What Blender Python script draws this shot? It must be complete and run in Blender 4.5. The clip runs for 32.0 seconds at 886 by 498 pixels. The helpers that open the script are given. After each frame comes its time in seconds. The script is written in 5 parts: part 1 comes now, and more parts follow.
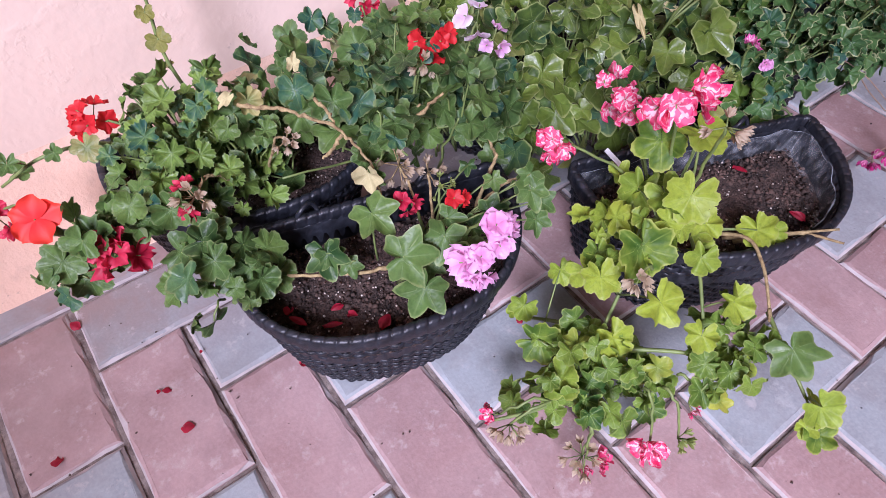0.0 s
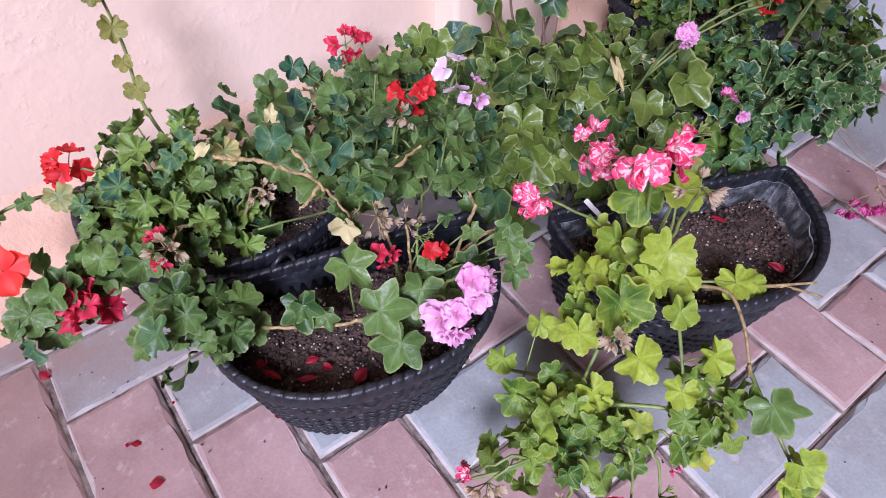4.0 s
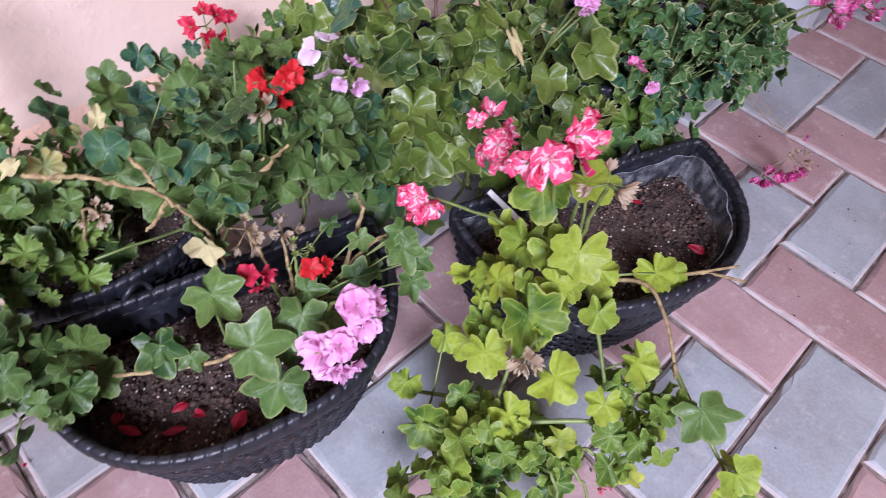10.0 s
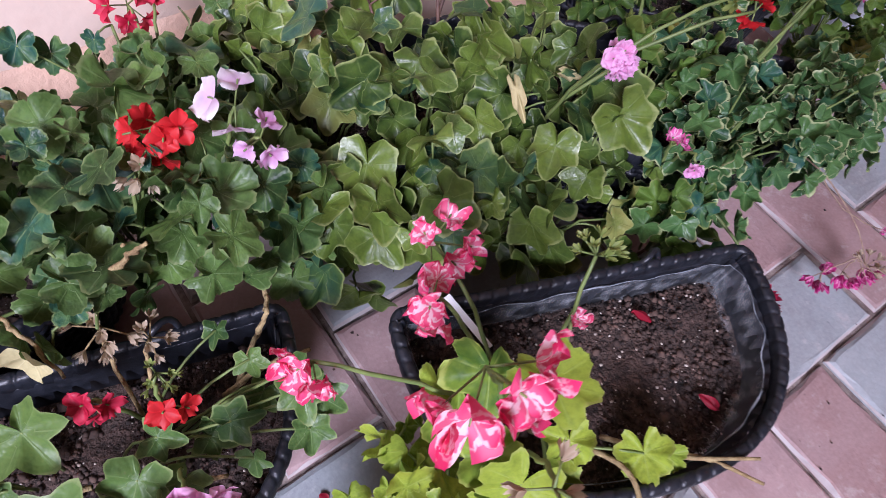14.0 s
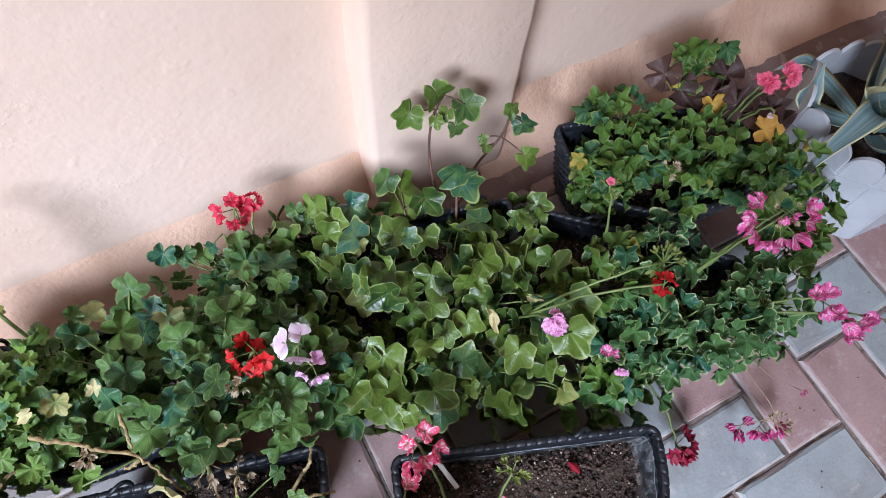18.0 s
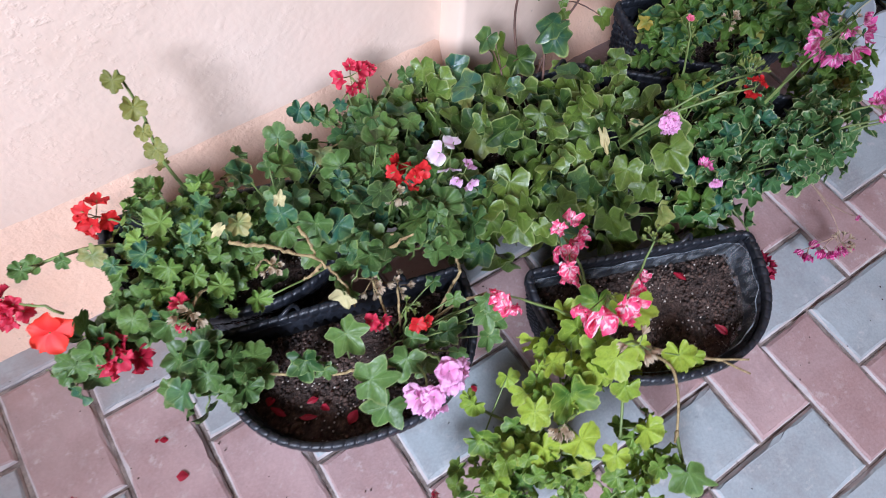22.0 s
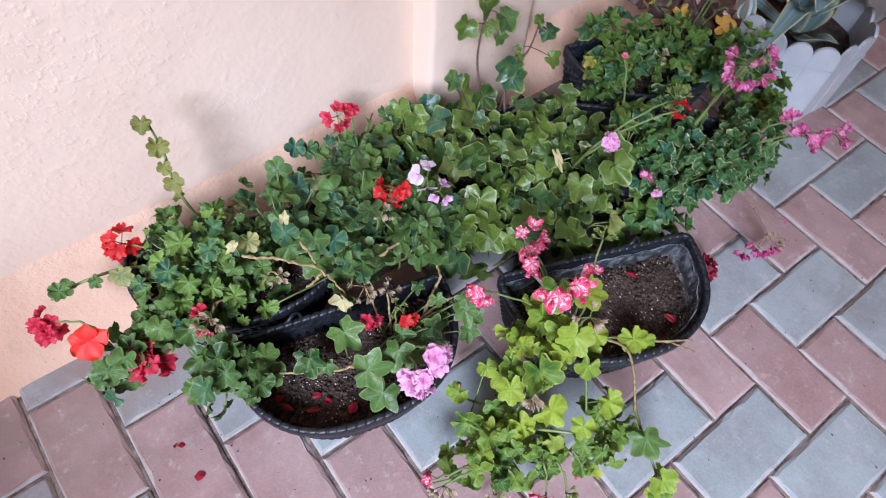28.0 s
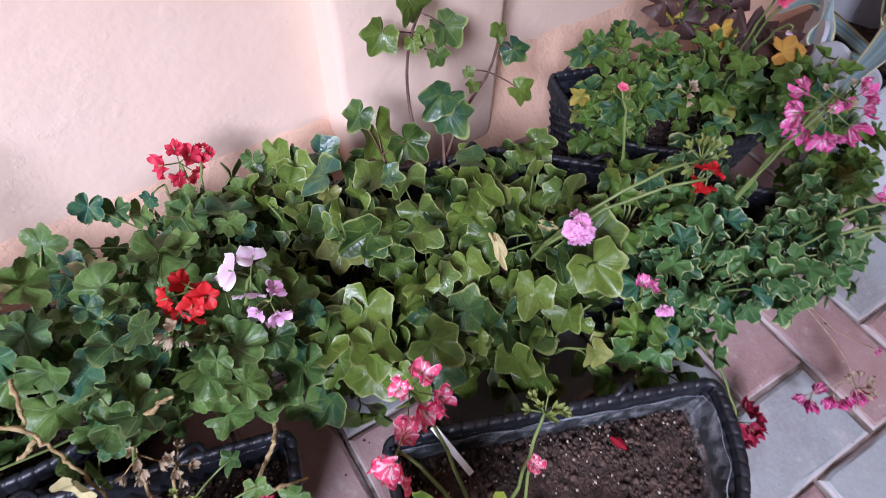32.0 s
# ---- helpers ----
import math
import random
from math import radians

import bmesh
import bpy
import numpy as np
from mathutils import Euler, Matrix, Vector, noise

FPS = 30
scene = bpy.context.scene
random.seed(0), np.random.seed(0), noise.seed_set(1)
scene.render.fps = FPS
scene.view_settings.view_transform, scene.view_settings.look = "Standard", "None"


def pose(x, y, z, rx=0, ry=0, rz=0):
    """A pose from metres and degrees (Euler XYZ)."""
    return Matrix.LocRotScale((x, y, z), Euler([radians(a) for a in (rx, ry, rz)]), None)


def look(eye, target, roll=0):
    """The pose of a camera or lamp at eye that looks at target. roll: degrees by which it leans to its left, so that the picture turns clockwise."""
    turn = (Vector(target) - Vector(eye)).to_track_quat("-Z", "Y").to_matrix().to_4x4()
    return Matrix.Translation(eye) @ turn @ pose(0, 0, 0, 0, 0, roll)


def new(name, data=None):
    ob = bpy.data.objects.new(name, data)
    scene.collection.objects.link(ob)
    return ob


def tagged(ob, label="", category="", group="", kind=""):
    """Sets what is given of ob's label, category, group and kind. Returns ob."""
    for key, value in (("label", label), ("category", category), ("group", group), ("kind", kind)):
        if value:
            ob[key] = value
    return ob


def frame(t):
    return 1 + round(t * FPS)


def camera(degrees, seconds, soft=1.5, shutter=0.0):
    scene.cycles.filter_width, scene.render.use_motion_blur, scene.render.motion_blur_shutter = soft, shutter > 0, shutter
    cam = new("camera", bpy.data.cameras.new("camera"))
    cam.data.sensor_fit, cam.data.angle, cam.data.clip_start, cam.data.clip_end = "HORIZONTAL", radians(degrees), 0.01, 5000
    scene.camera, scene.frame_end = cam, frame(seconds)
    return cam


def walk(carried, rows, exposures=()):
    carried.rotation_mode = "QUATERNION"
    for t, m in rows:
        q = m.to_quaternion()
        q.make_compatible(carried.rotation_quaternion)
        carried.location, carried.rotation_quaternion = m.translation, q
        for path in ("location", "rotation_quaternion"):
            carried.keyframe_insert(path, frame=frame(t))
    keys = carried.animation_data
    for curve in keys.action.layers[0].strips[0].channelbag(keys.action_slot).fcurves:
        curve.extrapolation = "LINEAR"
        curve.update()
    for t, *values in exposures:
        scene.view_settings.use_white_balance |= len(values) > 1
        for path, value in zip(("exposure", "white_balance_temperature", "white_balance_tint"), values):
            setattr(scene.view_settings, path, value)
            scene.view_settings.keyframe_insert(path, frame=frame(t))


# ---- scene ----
cam = camera(69.4, 32.0, soft=0.85, shutter=0.5)
PATH = [
    (0, (0.049, 0.155, 0.668), (0.764, 1.126, -0.928), 0.3),
    (0.5, (0.052, 0.148, 0.673), (0.764, 1.128, -0.918), 0.5),
    (1, (0.054, 0.148, 0.674), (0.778, 1.126, -0.913), 0.8),
    (1.5, (0.051, 0.145, 0.672), (0.771, 1.133, -0.91), 0.0),
    (2, (0.055, 0.146, 0.663), (0.764, 1.114, -0.937), -0.1),
    (2.5, (0.062, 0.161, 0.649), (0.777, 1.079, -0.978), 1.5),
    (3, (0.071, 0.164, 0.651), (0.831, 1.077, -0.959), 2.1),
    (3.5, (0.077, 0.162, 0.675), (0.876, 1.167, -0.858), 1.2),
    (5.5, (0.027, 0.2, 0.675), (0.779, 1.208, -0.88), 3.0),
    (6, (0.071, 0.216, 0.647), (0.888, 1.117, -0.941), 5.1),
    (6.5, (0.115, 0.206, 0.642), (1.007, 1.054, -0.934), 4.7),
    (7, (0.138, 0.207, 0.65), (1.094, 1.071, -0.879), 4.7),
    (7.5, (0.163, 0.195, 0.66), (1.13, 1.024, -0.882), 2.8),
    (8, (0.178, 0.189, 0.645), (1.156, 0.957, -0.921), 4.2),
    (8.5, (0.178, 0.194, 0.639), (1.15, 0.951, -0.936), 4.8),
    (9, (0.17, 0.197, 0.636), (1.125, 0.972, -0.942), 4.6),
    (9.5, (0.163, 0.198, 0.636), (1.108, 0.987, -0.94), 5.0),
    (10, (0.147, 0.199, 0.631), (1.062, 1.026, -0.944), 5.2),
    (10.5, (0.13, 0.212, 0.622), (0.993, 1.075, -0.963), 5.8),
    (11, (0.128, 0.215, 0.615), (0.952, 1.088, -0.985), 5.9),
    (11.5, (0.138, 0.22, 0.617), (0.953, 1.102, -0.983), 4.9),
    (12, (0.159, 0.221, 0.625), (1.014, 1.129, -0.939), 4.9),
    (12.5, (0.214, 0.228, 0.614), (1.086, 1.117, -0.951), 5.8),
    (13, (0.267, 0.258, 0.586), (1.122, 1.123, -1.002), 8.9),
    (13.5, (0.311, 0.306, 0.566), (1.109, 1.131, -1.072), 10.6),
    (15.5, (0.362, 0.322, 0.803), (0.91, 0.85, -1.046), 10.7),
    (16, (0.38, 0.335, 0.83), (0.895, 0.93, -1.008), 9.2),
    (16.5, (0.393, 0.349, 0.855), (0.912, 1.024, -0.955), 8.4),
    (17, (0.418, 0.367, 0.865), (0.953, 1.059, -0.934), 8.7),
    (17.5, (0.426, 0.374, 0.877), (0.938, 1.092, -0.919), 7.2),
    (18, (0.425, 0.376, 0.902), (0.919, 1.113, -0.891), 6.6),
    (18.5, (0.418, 0.369, 0.908), (0.928, 1.104, -0.881), 7.6),
    (19, (0.396, 0.356, 0.913), (0.86, 1.161, -0.858), 4.0),
    (19.5, (0.366, 0.352, 0.892), (0.83, 1.075, -0.914), 6.9),
    (20, (0.322, 0.331, 0.884), (0.841, 1.054, -0.907), 8.4),
    (20.5, (0.268, 0.32, 0.872), (0.796, 1.051, -0.913), 7.5),
    (21, (0.228, 0.303, 0.864), (0.779, 1.02, -0.92), 8.4),
    (21.5, (0.195, 0.286, 0.864), (0.794, 1.001, -0.905), 8.9),
    (22, (0.152, 0.27, 0.868), (0.745, 0.991, -0.901), 6.7),
    (22.5, (0.124, 0.238, 0.882), (0.705, 0.99, -0.878), 4.2),
    (23, (0.12, 0.212, 0.896), (0.738, 0.958, -0.854), 4.9),
    (23.5, (0.136, 0.209, 0.864), (0.795, 0.909, -0.889), 5.5),
    (24, (0.152, 0.2, 0.847), (0.818, 0.884, -0.911), 5.3),
    (24.5, (0.159, 0.181, 0.861), (0.845, 0.913, -0.869), 4.3),
    (26.5, (0.12, 0.167, 0.892), (0.793, 0.974, -0.81), 4.0),
    (27, (0.095, 0.174, 0.92), (0.748, 1.026, -0.767), 3.9),
    (27.5, (0.087, 0.191, 0.95), (0.77, 1.041, -0.727), 4.2),
    (28, (0.091, 0.191, 0.948), (0.802, 0.981, -0.746), 6.1),
    (28.5, (0.115, 0.204, 0.921), (0.846, 0.938, -0.789), 6.0),
    (29, (0.127, 0.214, 0.906), (0.882, 0.956, -0.791), 7.6),
    (29.5, (0.148, 0.223, 0.888), (0.904, 1.002, -0.792), 6.4),
    (30, (0.198, 0.231, 0.875), (0.892, 1.028, -0.823), 3.4),
    (30.5, (0.254, 0.248, 0.839), (0.877, 1.059, -0.879), 1.6),
    (31, (0.318, 0.276, 0.792), (0.907, 1.116, -0.926), -0.5),
    (31.5, (0.368, 0.293, 0.743), (0.998, 1.164, -0.943), 2.1),
    (32, (0.392, 0.304, 0.7), (1.04, 1.261, -0.932), 2.7),
]
walk(cam, [(t, look(eye, target, roll)) for t, eye, target, roll in PATH],
     [(0, 0.14, 5460, 32), (3.5, 0.12, 5450, 29), (6, 0.12, 5340, 26), (9, 0.13, 5420, 27), (13.5, 0.12, 5460, 30), (15.5, 0.24, 5270, 13), (19, 0.19, 5230, 8), (24, 0.15, 5220, 16), (27, 0.12, 5240, 18), (28.2, 0.11, 5200, 11), (30, 0.12, 5180, 12), (32, 0.19, 5360, 22)])

# ---- light ----
world = bpy.data.worlds.new("world")
scene.world = world
world.use_nodes = True
wn = world.node_tree
sky = wn.nodes.new("ShaderNodeTexSky")
sky.sky_type = "NISHITA"
sky.sun_disc = False
SUN_EL, SUN_ROT = radians(39), radians(226)
sky.sun_elevation, sky.sun_rotation = SUN_EL, SUN_ROT
wn.nodes["Background"].inputs["Strength"].default_value = 0.022
wn.links.new(sky.outputs["Color"], wn.nodes["Background"].inputs["Color"])
sun = new("sun", bpy.data.lights.new("sun", "SUN"))
sun.data.energy, sun.data.angle, sun.data.color = 5.5, radians(19), (1.0, 0.962, 0.945)
sun.matrix_world = look((-2.4, -2.35, 2.75), (0.0, 0.0, 0.0))

# ---- materials ----
def nodes_of(name):
    m = bpy.data.materials.new(name)
    m.use_nodes = True
    nt = m.node_tree
    return m, nt, nt.nodes["Principled BSDF"], nt.nodes["Material Output"]


def node(nt, kind, **inputs):
    n = nt.nodes.new(kind)
    for k, v in inputs.items():
        n.inputs[k.replace("_", " ")].default_value = v
    return n


def mix_col(nt, fac, a, b, blend="MIX"):
    n = nt.nodes.new("ShaderNodeMix")
    n.data_type, n.blend_type = "RGBA", blend
    for s, v in ((0, fac), (6, a), (7, b)):
        if hasattr(v, "is_output"):
            nt.links.new(v, n.inputs[s])
        else:
            n.inputs[s].default_value = v if s == 0 else (*v, 1)
    return n.outputs[2]


def ramp(nt, src, lo, hi, a=0.0, b=1.0):
    n = nt.nodes.new("ShaderNodeMapRange")
    n.inputs[1].default_value, n.inputs[2].default_value = lo, hi
    n.inputs[3].default_value, n.inputs[4].default_value = a, b
    nt.links.new(src, n.inputs[0])
    return n.outputs[0]


def math_n(nt, op, a, b=0.0):
    n = nt.nodes.new("ShaderNodeMath")
    n.operation = op
    for i, v in enumerate((a, b)):
        if hasattr(v, "is_output"):
            nt.links.new(v, n.inputs[i])
        else:
            n.inputs[i].default_value = v
    return n.outputs[0]


def noise_n(nt, scale, detail=4.0, coord="Object", rough=0.55, stretch=None):
    tc = nt.nodes.new("ShaderNodeTexCoord")
    n = node(nt, "ShaderNodeTexNoise", Scale=scale, Detail=detail, Roughness=rough)
    src = tc.outputs[coord]
    if stretch:
        mp = nt.nodes.new("ShaderNodeMapping")
        mp.inputs["Scale"].default_value = stretch
        nt.links.new(src, mp.inputs[0])
        src = mp.outputs[0]
    nt.links.new(src, n.inputs["Vector"])
    return n.outputs[0]


def piece_noise(nt, scale, detail=3.0, rough=0.55):
    tc, oi = nt.nodes.new("ShaderNodeTexCoord"), nt.nodes.new("ShaderNodeObjectInfo")
    n = node(nt, "ShaderNodeTexNoise", Scale=scale, Detail=detail, Roughness=rough)
    n.noise_dimensions = "4D"
    nt.links.new(tc.outputs["Object"], n.inputs["Vector"])
    nt.links.new(math_n(nt, "MULTIPLY", oi.outputs["Random"], 37.0), n.inputs["W"])
    return n.outputs[0]


def world_noise(nt, scale, detail=4.0, rough=0.55):
    g = nt.nodes.new("ShaderNodeNewGeometry")
    n = node(nt, "ShaderNodeTexNoise", Scale=scale, Detail=detail, Roughness=rough)
    nt.links.new(g.outputs["Position"], n.inputs["Vector"])
    return n.outputs[0]


def bump(nt, bsdf, height, strength=0.3, dist=0.002):
    b = nt.nodes.new("ShaderNodeBump")
    b.inputs["Strength"].default_value, b.inputs["Distance"].default_value = strength, dist
    nt.links.new(height, b.inputs["Height"])
    nt.links.new(b.outputs[0], bsdf.inputs["Normal"])
    return b


def simple(name, col, rough=0.6, col2=None, scale=40.0, bumps=0.0, metal=0.0):
    m, nt, p, _ = nodes_of(name)
    n = noise_n(nt, scale)
    c2 = col2 or tuple(c * 0.65 for c in col)
    nt.links.new(mix_col(nt, ramp(nt, n, 0.35, 0.65), c2, col), p.inputs["Base Color"])
    p.inputs["Roughness"].default_value, p.inputs["Metallic"].default_value = rough, metal
    if bumps:
        bump(nt, p, noise_n(nt, scale * 4), bumps)
    return m


def plaster_material():
    m, nt, p, _ = nodes_of("peach_plaster")
    big, mid, fine = world_noise(nt, 2.3, 3), world_noise(nt, 14, 5), world_noise(nt, 90, 3)
    c = mix_col(nt, ramp(nt, big, 0.35, 0.68), (0.79, 0.60, 0.475), (0.82, 0.655, 0.54))
    c = mix_col(nt, ramp(nt, mid, 0.60, 0.78, 0, 0.35), c, (0.73, 0.52, 0.40))
    c = mix_col(nt, ramp(nt, world_noise(nt, 46, 2), 0.745, 0.77, 0, 0.5), c, (0.42, 0.30, 0.24))
    nt.links.new(c, p.inputs["Base Color"])
    p.inputs["Roughness"].default_value = 0.82
    h = math_n(nt, "ADD", math_n(nt, "MULTIPLY", world_noise(nt, 7, 4), 2.2), math_n(nt, "MULTIPLY", fine, 0.22))
    h = math_n(nt, "ADD", h, ramp(nt, world_noise(nt, 27, 2), 0.62, 0.75, 0, 0.25))
    fleck = math_n(nt, "MULTIPLY", ramp(nt, world_noise(nt, 95, 4), 0.52, 0.72, 0, 0.32), ramp(nt, world_noise(nt, 5.0, 3), 0.48, 0.66))
    bump(nt, p, math_n(nt, "ADD", h, fleck), 0.34, 0.005)
    return m


def haunch_material():
    m, nt, p, _ = nodes_of("worn_peach_render")
    big, mid, fine = world_noise(nt, 5, 4), world_noise(nt, 30, 5), world_noise(nt, 150, 3)
    c = mix_col(nt, ramp(nt, big, 0.35, 0.65), (0.69, 0.44, 0.31), (0.735, 0.515, 0.385))
    c = mix_col(nt, ramp(nt, mid, 0.58, 0.72, 0, 0.5), c, (0.50, 0.34, 0.26))
    c = mix_col(nt, ramp(nt, fine, 0.68, 0.74, 0, 0.5), c, (0.34, 0.26, 0.22))
    nt.links.new(c, p.inputs["Base Color"])
    p.inputs["Roughness"].default_value = 0.9
    bump(nt, p, math_n(nt, "ADD", mid, math_n(nt, "MULTIPLY", fine, 0.6)), 0.6, 0.004)
    return m


def paver_material(name, a, b, stain):
    m, nt, p, _ = nodes_of(name)
    oi = nt.nodes.new("ShaderNodeObjectInfo")
    mid, fine = world_noise(nt, 16, 5, 0.65), world_noise(nt, 260, 3)
    c = mix_col(nt, oi.outputs["Random"], a, b)
    c = mix_col(nt, ramp(nt, mid, 0.40, 0.70, 0, 0.55), c, tuple(x * 0.72 for x in a))
    c = mix_col(nt, ramp(nt, world_noise(nt, 6.5, 4, 0.6), 0.46, 0.66, 0, 0.5), c, (a[0] * 0.72, a[1] * 0.58, a[2] * 0.55))
    c = mix_col(nt, ramp(nt, world_noise(nt, 27, 7, 0.75), 0.56, 0.70, 0, 0.7), c, stain)
    c = mix_col(nt, ramp(nt, world_noise(nt, 11, 9, 0.78), 0.60, 0.70, 0, 0.6), c, tuple(min(1, x * 1.22) for x in stain))
    c = mix_col(nt, ramp(nt, world_noise(nt, 75, 3), 0.70, 0.76, 0, 0.6), c, tuple(x * 0.35 for x in a))
    c = mix_col(nt, ramp(nt, fine, 0.35, 0.7, 0, 0.22), c, tuple(min(1, x * 1.4) for x in b))
    # Browner towards the wall, unevenly, by position and noise.
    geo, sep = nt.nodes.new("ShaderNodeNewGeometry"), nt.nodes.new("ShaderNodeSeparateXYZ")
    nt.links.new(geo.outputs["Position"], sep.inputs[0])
    wall_brown = math_n(nt, "MULTIPLY", ramp(nt, sep.outputs[1], 0.50, 0.74), ramp(nt, world_noise(nt, 9, 5, 0.65), 0.36, 0.58, 0.25, 0.85))
    c = mix_col(nt, wall_brown, c, (0.27, 0.195, 0.175))
    c = mix_col(nt, ramp(nt, world_noise(nt, 5.2, 6, 0.7), 0.52, 0.64, 0, 0.55), c, (a[0] * 0.80, a[1] * 0.70, a[2] * 0.66))
    c = mix_col(nt, ramp(nt, world_noise(nt, 33, 4, 0.7), 0.60, 0.68, 0, 0.35), c, (0.62, 0.56, 0.54))
    c = mix_col(nt, ramp(nt, world_noise(nt, 19, 8, 0.8), 0.62, 0.70, 0, 0.45), c, (0.60, 0.55, 0.52))
    nt.links.new(c, p.inputs["Base Color"])
    nt.links.new(ramp(nt, mid, 0.3, 0.7, 0.5, 0.75), p.inputs["Roughness"])
    bump(nt, p, math_n(nt, "ADD", math_n(nt, "MULTIPLY", fine, 0.6), mid), 0.35, 0.0016)
    return m


def leaf_material(name, dark, light, vein, margin=None, gloss=0.42, yellow=None, trans=0.13, sky_sheen=(0.018, 0.080, 0.064), spec=0.27):
    """UV: u runs from the stalk to the edge, v round the blade."""
    m, nt, p, out = nodes_of(name)
    oi = nt.nodes.new("ShaderNodeObjectInfo")
    uv = nt.nodes.new("ShaderNodeUVMap")
    sep = nt.nodes.new("ShaderNodeSeparateXYZ")
    nt.links.new(uv.outputs[0], sep.inputs[0])
    u, v = sep.outputs[0], sep.outputs[1]
    n1 = piece_noise(nt, 1.6, 4)
    c = mix_col(nt, ramp(nt, oi.outputs["Random"], 0.05, 0.95), dark, light)
    r3 = math_n(nt, "FRACT", math_n(nt, "MULTIPLY", oi.outputs["Random"], 13.7))
    c = mix_col(nt, ramp(nt, r3, 0.45, 1.0, 0, 0.75), c, (light[0] * 1.35, light[1] * 1.22, light[2] * 1.05))
    # Some leaves turn teal: the sky's blue sheen put into the base colour.
    if sky_sheen:
        c = mix_col(nt, ramp(nt, r3, 0.26, 0.03, 0, 0.85), c, sky_sheen)
    c = mix_col(nt, ramp(nt, n1, 0.38, 0.72, 0, 0.6), c, tuple(x * 1.4 for x in light))
    c = mix_col(nt, ramp(nt, piece_noise(nt, 6, 4, 0.65), 0.45, 0.75, 0, 0.45), c, tuple(x * 0.8 for x in dark))
    saw = math_n(nt, "ABSOLUTE", math_n(nt, "SUBTRACT", math_n(nt, "FRACT", math_n(nt, "MULTIPLY", v, 7.0)), 0.5))
    line = math_n(nt, "MULTIPLY", ramp(nt, saw, 0.07, 0.0), ramp(nt, u, 1.0, 0.1, 0.12, 0.85))
    c = mix_col(nt, line, c, vein)
    if yellow:
        r2 = math_n(nt, "FRACT", math_n(nt, "MULTIPLY", oi.outputs["Random"], 7.3))
        c = mix_col(nt, math_n(nt, "MULTIPLY", ramp(nt, r2, 0.955, 1.0), ramp(nt, u, 0.2, 1.0, 0.3, 1)), c, yellow)
    if margin:
        edge = math_n(nt, "ADD", u, ramp(nt, n1, 0.3, 0.7, -0.10, 0.10))
        c = mix_col(nt, ramp(nt, edge, 0.91, 0.99), c, margin)
    nt.links.new(c, p.inputs["Base Color"])
    p.inputs["Roughness"].default_value = gloss
    p.inputs["Specular IOR Level"].default_value = spec
    bump(nt, p, math_n(nt, "SUBTRACT", piece_noise(nt, 3.2, 2), math_n(nt, "MULTIPLY", line, 0.3)), 0.30, 0.005)
    nt.links.new(ramp(nt, piece_noise(nt, 3, 3), 0.3, 0.7, gloss - 0.08, gloss + 0.14), p.inputs["Roughness"])
    tr = nt.nodes.new("ShaderNodeBsdfTranslucent")
    nt.links.new(mix_col(nt, 0.5, c, tuple(min(1, x * 1.8) for x in light)), tr.inputs[0])
    mx = nt.nodes.new("ShaderNodeMixShader")
    mx.inputs[0].default_value = trans
    nt.links.new(p.outputs[0], mx.inputs[1])
    nt.links.new(tr.outputs[0], mx.inputs[2])
    nt.links.new(mx.outputs[0], out.inputs[0])
    return m


def petal_material(name, base, edge, stripe=None, trans=0.38):
    m, nt, p, out = nodes_of(name)
    uv = nt.nodes.new("ShaderNodeUVMap")
    sep = nt.nodes.new("ShaderNodeSeparateXYZ")
    nt.links.new(uv.outputs[0], sep.inputs[0])
    u, v = sep.outputs[0], sep.outputs[1]
    oi = nt.nodes.new("ShaderNodeObjectInfo")
    c = mix_col(nt, ramp(nt, math_n(nt, "ADD", u, ramp(nt, oi.outputs["Random"], 0, 1, -0.15, 0.15)), 0.3, 1.0), base, edge)
    c = mix_col(nt, ramp(nt, piece_noise(nt, 2.5, 3), 0.4, 0.7, 0, 0.4), c, tuple(x * 0.7 for x in base))
    if stripe:
        w = math_n(nt, "ADD", math_n(nt, "MULTIPLY", v, 22.0), ramp(nt, piece_noise(nt, 2, 3), 0.3, 0.7, -4, 4))
        s = math_n(nt, "ADD", math_n(nt, "SINE", w), ramp(nt, u, 0.0, 1.0, 0.75, -0.72))
        c = mix_col(nt, ramp(nt, s, 0.1, 0.8, 0, 0.85), c, stripe)
    nt.links.new(c, p.inputs["Base Color"])
    p.inputs["Roughness"].default_value = 0.55
    tr = nt.nodes.new("ShaderNodeBsdfTranslucent")
    nt.links.new(c, tr.inputs[0])
    mx = nt.nodes.new("ShaderNodeMixShader")
    mx.inputs[0].default_value = trans
    nt.links.new(p.outputs[0], mx.inputs[1])
    nt.links.new(tr.outputs[0], mx.inputs[2])
    nt.links.new(mx.outputs[0], out.inputs[0])
    return m


def soil_material():
    m, nt, p, _ = nodes_of("potting_soil")
    a, b = world_noise(nt, 90, 6, 0.7), world_noise(nt, 320, 4)
    c = mix_col(nt, ramp(nt, a, 0.35, 0.68), (0.012, 0.008, 0.006), (0.115, 0.072, 0.056))
    c = mix_col(nt, ramp(nt, b, 0.60, 0.72, 0, 0.8), c, (0.27, 0.19, 0.15))
    nt.links.new(c, p.inputs["Base Color"])
    p.inputs["Roughness"].default_value = 0.9
    bump(nt, p, math_n(nt, "ADD", a, b), 1.0, 0.006)
    return m


